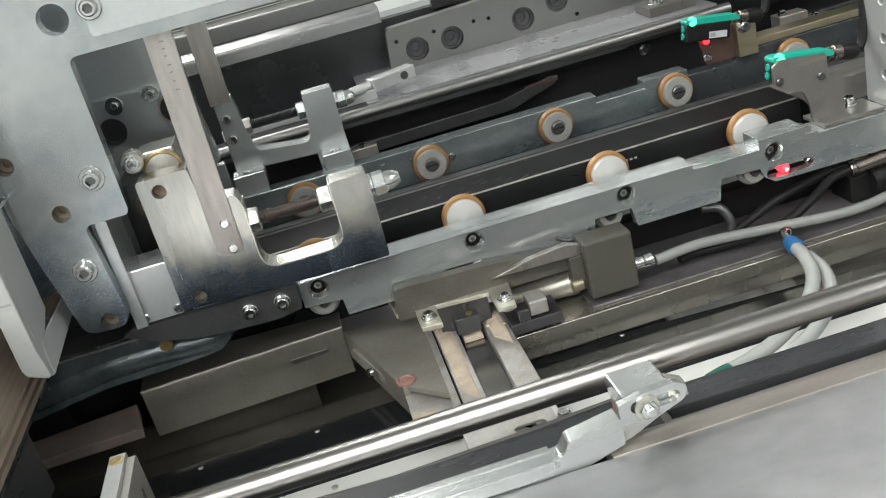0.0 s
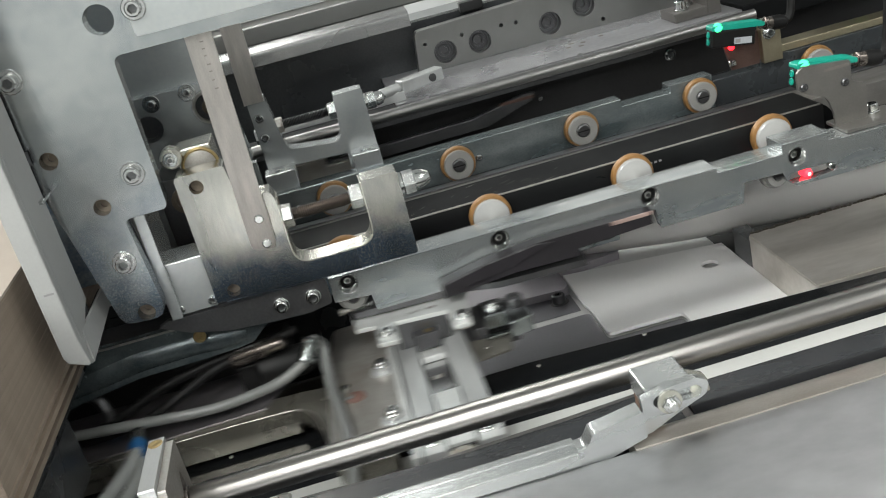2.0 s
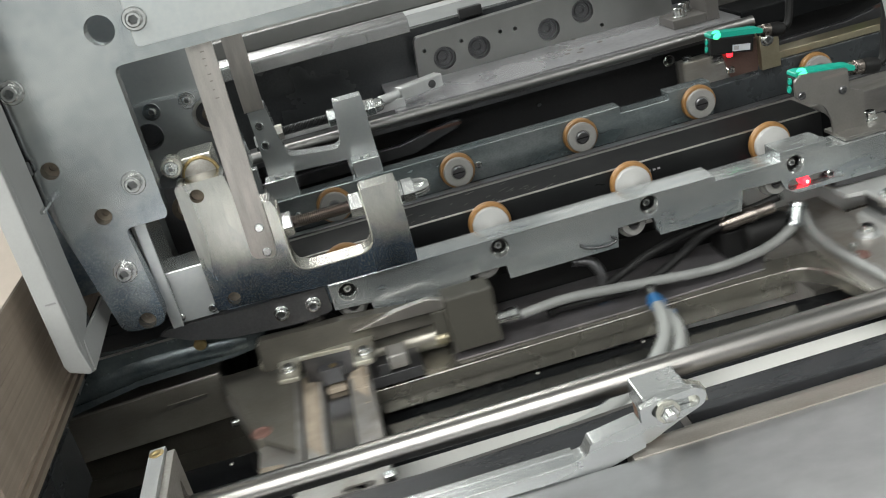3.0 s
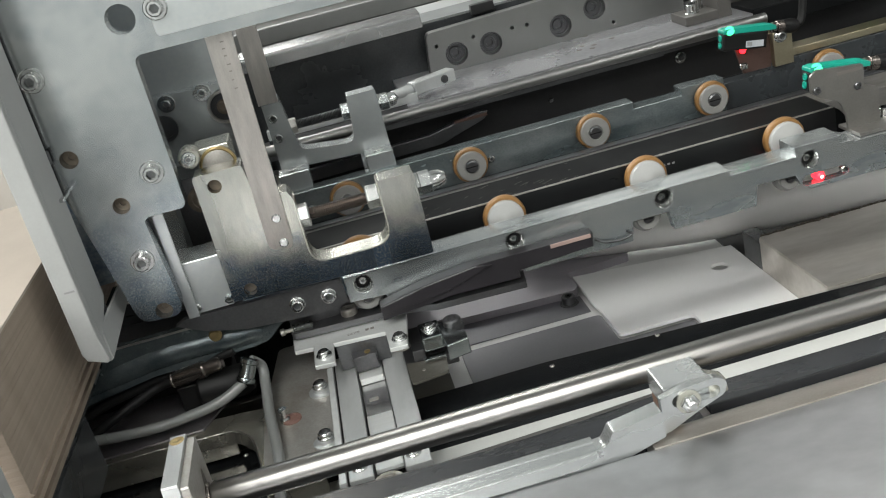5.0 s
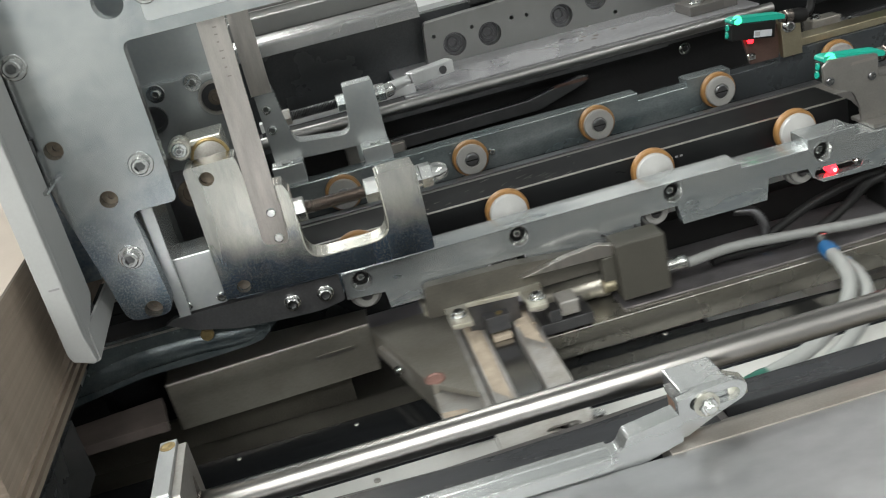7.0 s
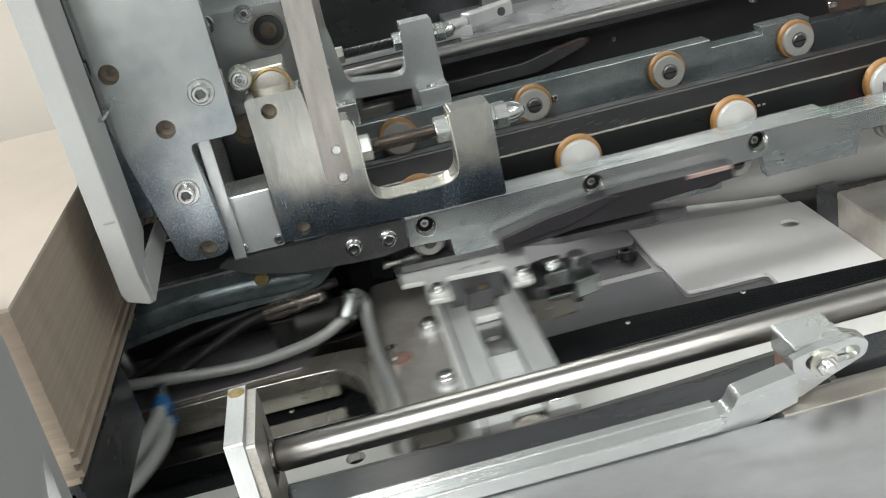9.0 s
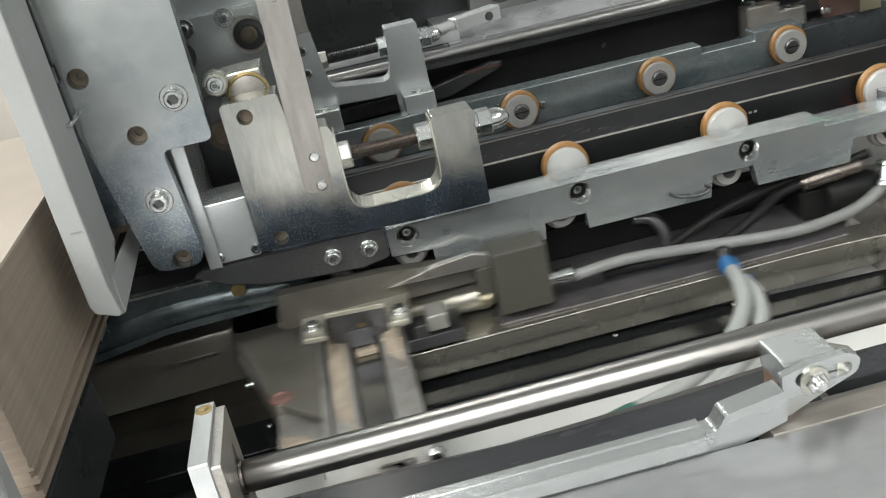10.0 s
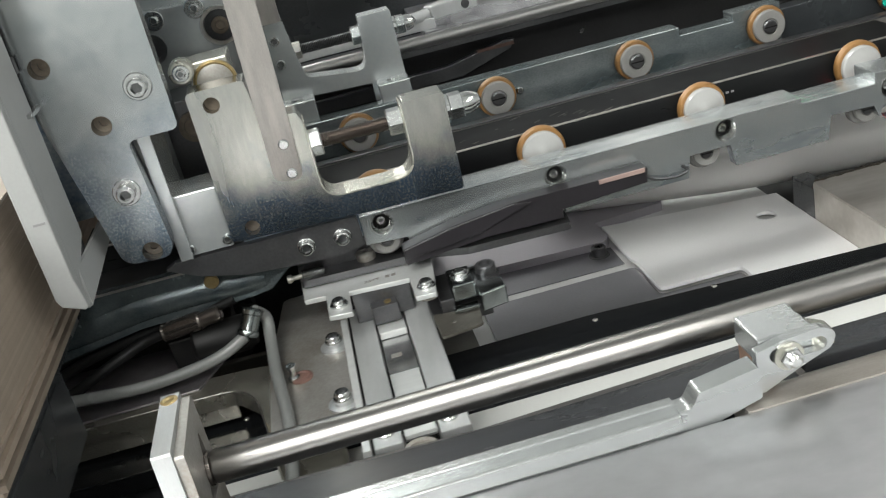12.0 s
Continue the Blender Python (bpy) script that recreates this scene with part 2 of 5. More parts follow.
def digits(text, size, at):
    """Flat numerals that lie on a level face, reading along x."""
    curve = bpy.data.curves.new("digits", "FONT")
    curve.body, curve.size, curve.extrude = text, size, 0.04
    ob = bpy.data.objects.new("digits", curve)
    me = bpy.data.meshes.new_from_object(ob)
    bm = bmesh.new()
    bm.from_mesh(me)
    bmesh.ops.translate(bm, vec=at, verts=bm.verts)
    bpy.data.objects.remove(ob), bpy.data.curves.remove(curve), bpy.data.meshes.remove(me)
    return bm


def screw_form(r, high, washer):
    """A socket head with a six-sided recess darkened in its colour for shade, on a washer, pointing up z."""
    bm = bmesh.new()
    if washer:
        lathe((0, 0, 0), (0, 0, 1), [(washer, 0), (washer, 0.9), (washer - 0.5, 1.4), (r * 0.9, 1.4)], 24, bm)
    z0 = 1.4 if washer else 0
    top, inner = z0 + high, r * 0.62
    profile = [(r, z0), (r, top - 0.7), (r - 0.7, top), (inner, top), (inner * 0.97, top - high * 0.7), (0, top - high * 0.75)]
    lathe((0, 0, 0), (0, 0, 1), profile, 24, bm)
    for v in bm.verts:
        flat_r = math.hypot(v.co.x, v.co.y)
        if 0.1 < flat_r < inner * 1.01:
            turn = (math.atan2(v.co.y, v.co.x) % (math.pi / 3)) - math.pi / 6
            v.co.x *= 0.9 / math.cos(turn)
            v.co.y *= 0.9 / math.cos(turn)
    for f in bm.faces:
        mid = f.calc_center_median()
        if math.hypot(mid.x, mid.y) < inner * 0.99 and mid.z > z0 + 0.05:
            f.material_index = 1
    return bm


# Darker metal for the recess faces, with their shade in the colour.
SOCKET_SHADE = material("shaded_socket", (0.20, 0.205, 0.205), 0.3, 1.0, spots=0.4, coarse=200)
SCREWS = {}


def screw(at, way, parent, r=5.0, high=4.0, washer=6.5, label="", mat=None):
    """A socket screw whose seat is at a point; alike ones share a mesh."""
    key = (r, high, washer, (mat or SCREW).name)
    if key not in SCREWS:
        bm = screw_form(*key[:3])
        for v in bm.verts:
            v.co *= MM
        bmesh.ops.recalc_face_normals(bm, faces=bm.faces)
        me = bpy.data.meshes.new("screw")
        bm.to_mesh(me)
        bm.free()
        for f in me.polygons:
            f.use_smooth = True
        me.set_sharp_from_angle(angle=radians(35))
        me.materials.append(mat or SCREW)
        me.materials.append(SOCKET_SHADE)
        SCREWS[key] = me
    ob = new("screw", SCREWS[key])
    ob.parent = parent
    ob.matrix_basis = Matrix.Translation(Vector(at) * MM - base_of(parent)) @ Vector(way).to_track_quat("Z", "Y").to_matrix().to_4x4()
    if label:
        ob["label"] = label
    return ob


FRONT, UP, RIGHT, LEFT = (0, -1, 0), (0, 0, 1), (1, 0, 0), (-1, 0, 0)

# ---- the hall ----
FLOOR = -950


def build_hall():
    def flat(name, bm, mat):
        return tagged(part(name, bm, mat, None), kind="structure")
    flat("floor", box(-9000, 4000, -8000, 8000, FLOOR - 50, FLOOR), material("hall_floor", (0.26, 0.27, 0.27), 0.5, spots=0.2, coarse=2))
    flat("ceiling", box(-9000, 4000, -8000, 8000, 2600, 2650), WALLS)
    flat("wall_south", box(-9000, 4000, -8050, -8000, FLOOR, 2600), WALLS)
    flat("wall_north", box(-9000, 4000, 8000, 8050, FLOOR, 2600), WALLS)
    flat("wall_west", box(-9050, -9000, -8000, 8000, FLOOR, 2600), WALLS)
    flat("wall_east", box(4000, 4050, -8000, 8000, FLOOR, 2600), WALLS)
    for x in (-3900, -2400, -900, 1900):
        for y in (-5400, -3600, -1800, 2000, 4200, 6400):
            lamp = thing("ceiling_light", (x, y, 2600), "wide white panel light under the hall ceiling", "ceiling light", "hall ceiling lights")
            part("housing", box(x - 700, x + 700, y - 360, y + 360, 2570, 2600), PAINT, lamp)
            part("diffuser", box(x - 690, x + 690, y - 350, y + 350, 2560, 2570), TUBE, lamp)
            data = bpy.data.lights.new("tube_light", "AREA")
            data.shape, data.size, data.size_y = "RECTANGLE", 1.38, 0.70
            data.energy, data.color = LAMP_WATTS * (1.0 if x < 0 else 0.45 if y < 0 else 0.12), (0.99, 1.0, 0.965)
            ob = new("tube_light", data)
            ob.location = (x * MM, y * MM, 2.555)


build_hall()


# ---- machine bed, decks and covers ----
def build_bed():
    bed = thing("machine_bed", (0, 0, FLOOR), "dark painted machine bed with an open trough", "machine bed", kind="structure")
    part("base", box(-700, 700, -420, 700, FLOOR, -120), CAVITY, bed)
    part("trough_floor", box(-700, 700, -260, 640, -120, -100), CAVITY, bed)
    part("front_wall", box(-700, 700, -420, -230, -120, 40), CAVITY, bed)
    part("back_wall", box(-700, 700, 640, 700, -120, 0), CAVITY, bed)
    # Added dark screen, blocks the light that leaks in from behind.
    part("side_screen", box(-690, -60, 236, 241, -100, 96), CAVITY, bed)
    part("end_wall", box(690, 700, -230, 640, -120, -40), CAVITY, bed)
    part("end_wall", box(-700, -690, -230, 640, -120, 8), CAVITY, bed)

    deck = thing("front_deck", (100, -300, 40), "smudged brushed steel deck sheet with a folded back edge", "deck plate")
    outline = rounded([(-420, 40, 0), (-209.5, 40, 0), (-209.5, 69, 2), (-420, 69, 0)])
    part("sheet", plate("yz", -330, 700, outline), DECK, deck, smooth=True)
    part("fold", plate("yz", 10.5, 700, rounded([(-180, 40, 0), (-178, 55, 3), (-196, 67, 8), (-211, 69.8, 3), (-211, 69.3, 0), (-209.2, 40, 0)])), FOLD, deck, "folded back edge with a brown reflection in its colour", smooth=True)
    part("hem", box(-330, 10, -209.3, -189.5, 40, 56), CAVITY, deck)
    strip = thing("edge_strip", (100, -180, 40), "dark grey anodised ledge strip beside the deck", "strip")
    part("strip", plate("xy", 57.5, 61, [(-330, -196.6), (21, -196.6), (21, -188.5), (44, -188.5), (44, -155), (30, -156), (-11, -159.5), (-63, -161), (-150, -158), (-330, -155)]), SLATE, strip, "bluish slate upper strip", bevel=0.5)
    part("lower_strip", plate("xy", 50, 57.4, [(-330, -187), (50, -187), (50, -147), (36, -148), (-8, -151), (-87, -154.4), (-139, -151.5), (-330, -149)]), BROWN_STRIP, strip, "brownish lower strip", bevel=0.5)
    part("end_strip", box(50.5, 700, -178.4, -160, 50, 61), SLATE, strip, bevel=0.6)
    part("web", box(-330, 700, -187, -181, 36, 50), CAVITY, strip)
    pan = thing("white_tray", (100, -140, 20), "white painted drip tray with two round holes under the shaft", "tray")
    part("tray", plate("xy", 9, 14, [(-330, -150), (700, -150), (700, -78), (-330, -78)], [circle(-172, -83, 5.4)]), TRAY, pan)
    part("screw_head", lathe((-124, -86, 13.5), UP, [(2, 0), (2, 1.5), (0, 1.9)], 12), STEEL, pan)
    part("leg", box(-300, 690, -150, -140, -100, 9), CAVITY, pan)
    rail = thing("slide_rail", (100, -66, -100), "black slide rail along the trough", "guide rail")
    part("rail", plate("xy", 3, 15, [(-680, -46), (690, -46), (690, -43), (260, -33), (0, -14), (-680, -14)]), GLOSS_BLACK, rail, "glossy black slide rail", bevel=0.8)
    part("worn_edge", box(-330, -140, -46.7, -45.6, 14.4, 15.5), SCREW, rail, "bright worn edge", bevel=0.3)
    part("foot", box(-660, 680, -42, -20, -100, 3), CAVITY, rail)
    for x in (-206, -130, 3, 77):
        screw((x, -22, 15), UP, rail, 1.7, 0.9, 0, "", STEEL)

    sump = thing("sump_pan", (-400, 20, -100), "dull olive sump pan under the carriage", "pan")
    part("pan", box(-690, -60, -13, 70, -24, -20), OLIVE, sump, bevel=0.6)
    part("rim", box(-690, -130.2, 70, 74, -24, 4), OLIVE, sump, bevel=0.6)
    part("leg", box(-680, -130, 20, 40, -100, -24), CAVITY, sump)

    bed2 = thing("inner_bed_sheet", (190, 110, -100), "pale bent sheet metal bed with round holes beneath the rollers", "bed sheet")
    holes = [circle(191, 145, 7.5, 24)]
    part("sheet", plate("xy", -39, -36, rounded([(78.4, 128, 0), (78, 81.4, 5), (139.4, 80.4, 5), (139.6, 12, 0), (216.5, 12, 0), (216.5, 178, 0), (76, 204, 0), (76, 140, 0)]), holes), PALE, bed2)
    part("floor_sheet", plate("xy", -46, -43, [(-120, -12), (216, -12), (216, 290), (-120, 290)], holes), FLOOR_SHEET, bed2)
    part("lower_sheet", plate("xy", -42.5, -41, rounded([(-44, -12, 0), (139, -12, 0), (139, 80, 5), (77.6, 81, 5), (77.6, 131, 6), (-44, 133, 0)])), GREY_SHEET, bed2)
    part("screw_plate", plate("xy", -43, -42.2, [(-120, 146), (73, 143), (73, 176), (-120, 190)]), GREY_SHEET, bed2)
    part("raised_sheet", plate("xy", -43, -35.5, rounded([(-120, 191, 0), (70, 176, 5), (75, 186, 3), (73, 213, 0), (134, 218, 3), (138, 233, 3), (138, 290, 0), (-120, 290, 0)])), LILAC_SHEET, bed2, "lilac grey raised sheet", bevel=0.6)
    # Solid dark block stands in for the shaded gap beside the box.
    part("notch", box(216.8, 230, 118, 150, -43, -12), CAVITY, bed2)
    part("roll", tube([(40, 268, -12), (90, 250, -12), (150, 228, -12), (220, 206, -12), (380, 176, -12)], 26, 24, 4), ROLL, bed2, smooth=True)
    # Black top paints in the shade seen through the sheet's hole.
    part("support", box(-120, 420, 20, 300, -100, -46.2), PLASTIC, bed2)
    part("dark_apron", plate("xy", -40, -37, [(-330, 20), (-60, 20), (-60, 146), (-120, 150), (-330, 160)]), OLIVE, bed2, "dull olive apron")
    screw((61, 168, -43), UP, bed2, 6, 7, 8.6, "dark cap screw", BURNISHED)
    cover = thing("stainless_box", (330, 120, -46), "stainless steel box cover with folded edges", "cover")
    part("shell", plate("xy", -46, -8, rounded([(217, 12, 2), (500, 12, 2), (500, 120, 2), (217, 120, 2)])), INOX, cover, bevel=1.6)
    part("lid", plate("xy", -8, -6.8, rounded([(217.5, 12.5, 2), (500, 12.5, 2), (500, 119.5, 2), (217.5, 119.5, 2)])), INOX, cover, "flat lid with rounded edges", bevel=0.6)
    rng = random.Random(3)
    # Red patch paints the red light's reflection on the box end.
    part("reflector", box(218, 226, 119.6, 122, -30, -12), RED_REFLECTION, cover, "small red patch standing for a reflection of the red light")
    for i in range(72):
        x = 222 + i * 3.0 + rng.uniform(-1, 1)
        part("seal_bead", lathe((x, 121 + rng.uniform(-0.8, 0.8), -9), UP, [(1.6, 0), (rng.uniform(1.9, 3.6), 1.2), (rng.uniform(1.0, 2.2), 2.6), (0, 3.4)], 7), SEALANT, cover, "dirty brown sealant bead" if i == 0 else "")


FLANK = [(-66.1, 128), (-66.1, 420), (-31, 420), (-31, 150), (-52, 141)]


def build_guard():
    guard = thing("guard_post", (-250, -60, 127), "light grey painted guard post with a scuffed face", "guard post")
    part("face", plate("xz", -72, -66, [(-261.5, 420), (-260.5, 134), (-259, 130), (-249, 126), (-247, 127), (-249, 142), (-249, 420)]), PAINT, guard, bevel=0.8)
    part("flank", plate("yz", -251.5, -249, FLANK), PAINT, guard, bevel=0.4)
    part("bottom_lip", hull([(-249, -58, 142), (-249, 8, 141), (-246.2, -68, 126), (-247, 8, 131), (-250.5, -58, 142), (-250.5, 8, 141), (-248.4, -68, 125), (-248.6, 8, 130)]), PAINT, guard, "slanted bottom lip")
    part("inner_web", box(-262, -251.6, -30, -26, 128, 420), CAVITY, guard, "dark inner web")
    part("tab", box(-250, -246.5, -42, -25, 213, 215), SCREW, guard, "bright steel tab", bevel=0.4)
    part("clip", box(-256, -249, -30, -25, 232, 240), BURNISHED, guard, "dark spring clip", bevel=0.6)
    part("scuff", box(-256, -250.6, -72.3, -71.9, 171.6, 172.6), INK, guard, "dark scuff mark")
    stand = thing("board_stand", (-430, -100, FLOOR), "dark stand that carries the board pile", "stand")
    for y in (-166, 76):
        part("leg", box(-560, -300, y, y + 22, FLOOR, 91), BLACK, stand)
    part("shelf", box(-570, -278, -166, 140, 91, 95.5), CAVITY, stand)
    part("apron", box(-281, -277, -166, -58, 54, 91), CAVITY, stand)
    side = thing("grey_side_plate", (-300, -190, FLOOR), "grey steel side plate with a slanted cut-out and a round hole", "side plate")
    part("plate", plate("yz", -284, -278, [(-178, 60), (-172, 196), (-200, 210), (-300, 210), (-300, 60)],
                        [[(-186, 90), (-184, 128), (-206, 96)]]), PAINT, side, bevel=0.6)
    part("foot", box(-284, -278, -300, -200, FLOOR, 60), PAINT, side)
    cover = thing("cream_cover", (-450, 170, FLOOR), "cream painted machine cover behind the board pile", "cover")
    part("panel", box(-900, -263, 160, 166, 150, 900), CREAM, cover, bevel=1)
    part("skirt", box(-900, -263, 150, 166, FLOOR, 146), CAVITY, cover)


def build_sheets():
    """A pile of board blanks: every sheet is a thing."""
    data, rng = {}, random.Random(4)
    levels = [(95.5 + i * 3.2, 3.1) for i in range(5)] + [(111.5 + i * 1.52, 1.5) for i in range(45)]
    for i, (z, high) in enumerate(levels):
        last = i == len(levels) - 1
        key = (high, last)
        if key not in data:
            bm = box(-290, 0, -166, 120, 0, high)
            for v in bm.verts:
                v.co *= MM
            bmesh.ops.recalc_face_normals(bm, faces=bm.faces)
            me = bpy.data.meshes.new("board_sheet")
            bm.to_mesh(me)
            bm.free()
            me.materials.append(BOARD_TOP if last else BOARD_THICK if high > 2 else BOARD)
            data[key] = me
        ob = new("board_sheet", data[key])
        slip = (1.1 if i % 2 else -1.3) + rng.uniform(-0.3, 0.3) if i < 6 else rng.uniform(-0.2, 0.14)
        ob.location = ((-275 + slip) * MM, rng.uniform(-0.12, 0.12) * MM, z * MM)
        tagged(ob, "cream-topped board blank on top of the pile" if last else "brown board blank in the neat pile", "board blank", "pile of board blanks")


# ---- the front mechanism ----
def build_side_plate():
    y0, y1 = -23, -11
    p = thing("side_plate", (-220, -17, 120), "large zinc plated side plate with a cut-out, screws and round holes", "side plate")
    outline = rounded([(-262, 420, 0), (-254, 228, 4), (-240.5, 147, 8), (-237, 124, 9), (-210, 122, 9), (-214, 187, 4), (-188, 187, 4),
                       (-188, 277, 5), (60, 277, 0), (60, 420, 0)])
    holes = [circle(-241, 231, 5.2), circle(-223, 197.5, 5.0), circle(-221.5, 128, 5.2), circle(-188, 297.5, 8.2, 24)]
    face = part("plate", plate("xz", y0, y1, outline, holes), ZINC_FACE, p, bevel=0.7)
    part("ledge", plate("xz", -25, y0, rounded([(-172, 284, 3), (60, 284, 0), (60, 420, 0), (-172, 420, 0)])), ZINC, p, bevel=0.5)
    for x, z in ((-200, 212), (-223, 162), (-244, 278)):
        screw((x, y0, z), FRONT, face, 4.7, 4.6, 7.0)
    screw((-168, -25, 299), FRONT, p, 4.4, 4.0, 6.6)
    for x, z in ((-241, 231), (-223, 197.5), (-221.5, 128)):
        part("bush", lathe((x, -13.5, z), FRONT, [(5.1, 0), (5.1, 1.5), (2.2, 1.5), (2.2, -1)], 20), RUST, face, "rusty threaded bush", smooth=True)
    part("back_web", box(-262, -246, -11, 165, 150, 420), ZINC_DARK, p)
    block = thing("corner_block", (-195, 5, 112), "zinc plated corner block with two small screws", "block")
    part("block", box(-209, -183, -6, 22, 113, 148), ZINC, block, bevel=0.8)
    for x in (-206, -185.5):
        screw((x, -6, 117.5), FRONT, block, 2.8, 2, 0)
    part("rib", box(-212, -205, -11, 30, 113, 186), ZINC, block, bevel=0.5)


def build_bracket():
    b = thing("adjuster_bracket", (-120, 0, 113), "zinc adjuster bracket with a U-shaped notch, blue-stained and shaded below", "bracket")
    outline = rounded([(-182, 117, 1), (-182, 200, 3), (-152, 200, 2), (-150, 184, 3), (-146, 178, 3), (-131, 177, 2), (-129, 172, 2),
                       (-129, 127, 12), (-77, 127, 12), (-77, 168, 1.5), (-54, 168, 2), (-54, 113, 2), (-100, 113.5, 0)], 6)
    part("body", plate("xz", -13, 4, outline, [circle(-170.5, 191.5, 4.2), circle(-170, 122.4, 4.2)]), ZINC_STAIN_SHADE, b, bevel=0.8)
    part("rear_lug", box(-182, -152, 4, 10, 130, 199), ZINC, b, bevel=0.6)
    outer = rounded([(-129, 171, 0), (-129, 127, 12), (-77, 127, 12), (-77, 167, 0)], 6)
    inner = rounded([(-128.2, 171, 0), (-128.2, 127.8, 11.3), (-77.8, 127.8, 11.3), (-77.8, 167, 0)], 6)
    part("notch_edge", plate("xz", -13.15, 4.1, outer + inner[::-1]), CAM_ZINC, b, "lighter lining of the notch")
    for z in (191.5, 122.4):
        part("bush", lathe((-170.3, -5, z), FRONT, [(4.1, 0), (4.1, 2), (0, 2)], 20), RUST, b, "rusty pin")
    bolt = thing("adjusting_bolt", (-80, -5, 157), "long threaded adjusting bolt with hex nuts and a dome nut", "bolt")
    ridges = []
    for i in range(31):
        ridges += [(4.1, 9 + i * 1.25), (3.5, 9.6 + i * 1.25)]
    part("thread", lathe((-131, -5, 157), RIGHT, [(3.9, 0), *ridges, (3.9, 49), (3.9, 84)], 14), GUN, bolt, smooth=False)
    part("head", hexagon((-129, -5, 157), RIGHT, 13, 7), SCREW, bolt)
    part("nut", hexagon((-86, -5, 157), RIGHT, 13, 8.5), SCREW, bolt)
    part("washer", lathe((-54, -5, 157), RIGHT, [(7.2, 0), (7.2, 1.8)], 20), SCREW, bolt)
    part("nut", hexagon((-52.2, -5, 157), RIGHT, 13, 8), SCREW, bolt)
    part("dome_nut", lathe((-44.2, -5, 157), RIGHT, [(6, 0), (6, 3), (5.4, 6), (3.6, 9), (0, 10.5)], 20), SCREW, bolt, smooth=True)
    arm = thing("spring_arm", (-142, -15, 143), "flat steel spring arm stamped with faint marks, held by two rivets", "arm")
    part("strip", plate("xz", -16.5, -13.3, rounded([(-151, 145, 5), (-136, 142, 5), (-133.5, 287, 1), (-148.5, 291, 1)])), SPRING, arm, bevel=0.3)
    for z in (163.5, 147.5):
        part("rivet", lathe((-141.3, -16.5, z), FRONT, [(2.9, 0), (2.9, 0.8), (2.2, 1.5), (0, 1.5)], 16), SCREW, arm, "bright rivet", smooth=True)
    for i, z in enumerate((272, 268, 264, 259, 255, 250, 245)):
        part("stamp", box(-141.4, -139.2 - (i % 3) * 0.4, -16.56, -16.5, z - 0.5, z + 0.2), STAMP, arm)
    cam_block = thing("cam_block", (-168, 20, 150), "yellowish zinc block that carries a cam follower roller", "block")
    part("block", box(-180, -158, 10.5, 36, 130, 210), CAM_ZINC, cam_block, bevel=0.8)
    follower = part("follower", lathe((-167, 10.5, 198), FRONT, [(10.8, 0), (10.8, 1.5), (9.6, 2.2), (0, 2.2)], 30), STEEL, cam_block, "steel follower roller", smooth=True)
    part("follower_ring", lathe((-167, 10.5, 198), FRONT, [(11.6, 0), (11.6, 2.2), (10.6, 3.0), (9.8, 2.4)], 30, caps=False), BRASS, follower, "golden worn ring", smooth=True)
    part("boss", lathe((-182, 12, 208), FRONT, [(6.6, 0), (6.6, 8.5), (5.6, 9.6), (0, 9.6)], 24), CAM_ZINC, cam_block, smooth=True)
    screw((-182, 2.4, 208), FRONT, cam_block, 2.6, 2, 4.4)


def build_finger():
    f = thing("guide_finger", (-165, 0, 91), "dark burnished steel guide finger with two bright screws", "guide finger")
    part("blade", plate("xz", -8, -3, rounded([(-222, 109.5, 0), (-216, 112.3, 0), (-115, 111.4, 3), (-114.6, 94, 3), (-130, 91.6, 6), (-149, 92.3, 0), (-181, 95, 0), (-205, 101, 0)])), BURNISHED, f, bevel=0.5)
    for x in (-146, -125.5):
        screw((x, -8, 102), FRONT, f, 3.9, 3.6, 5.2)
    part("packing", box(-178, -114, -3, 20, 97, 112.5), ZINC_DARK, f)
    c = thing("curved_guide", (-200, 14, 70), "glossy black curved guide plate with a bronze pin", "guide plate")
    part("plate", plate("xz", 8, 14, rounded([(-330, 101, 0), (-206, 99.3, 0), (-120, 97, 0), (-120, 92, 0), (-160, 86, 8), (-172, 76, 6), (-182, 74.5, 8), (-207, 73.5, 14), (-250, 73, 14), (-290, 67, 14), (-330, 58, 0)])), GLOSS_ZINC, c, bevel=0.8)
    part("ridge", tube([(-330, 16.2, 74), (-290, 15.8, 78), (-261, 15.4, 82), (-244, 15.4, 84), (-212, 15.6, 84.4), (-190, 16.2, 82.4), (-176, 17.4, 82)], 10, 28, 8), GLOSS_ZINC, c, "rolled glossy ridge", smooth=True)
    part("bright_edge", wall_between((-330, 7.9), (-206, 7.9), -0.5, 98.8, 100.2), SPRING, c, "thin bright upper edge")
    part("pin", lathe((-203, 4, 92), FRONT, [(4.2, 0), (4.2, 1.6), (3.6, 2.2), (0, 2.2)], 20), BRASS, c, "bronze pin", smooth=True)
    part("hanger", box(-328, -120, 14, 40, 86, 100), BLACK, c)


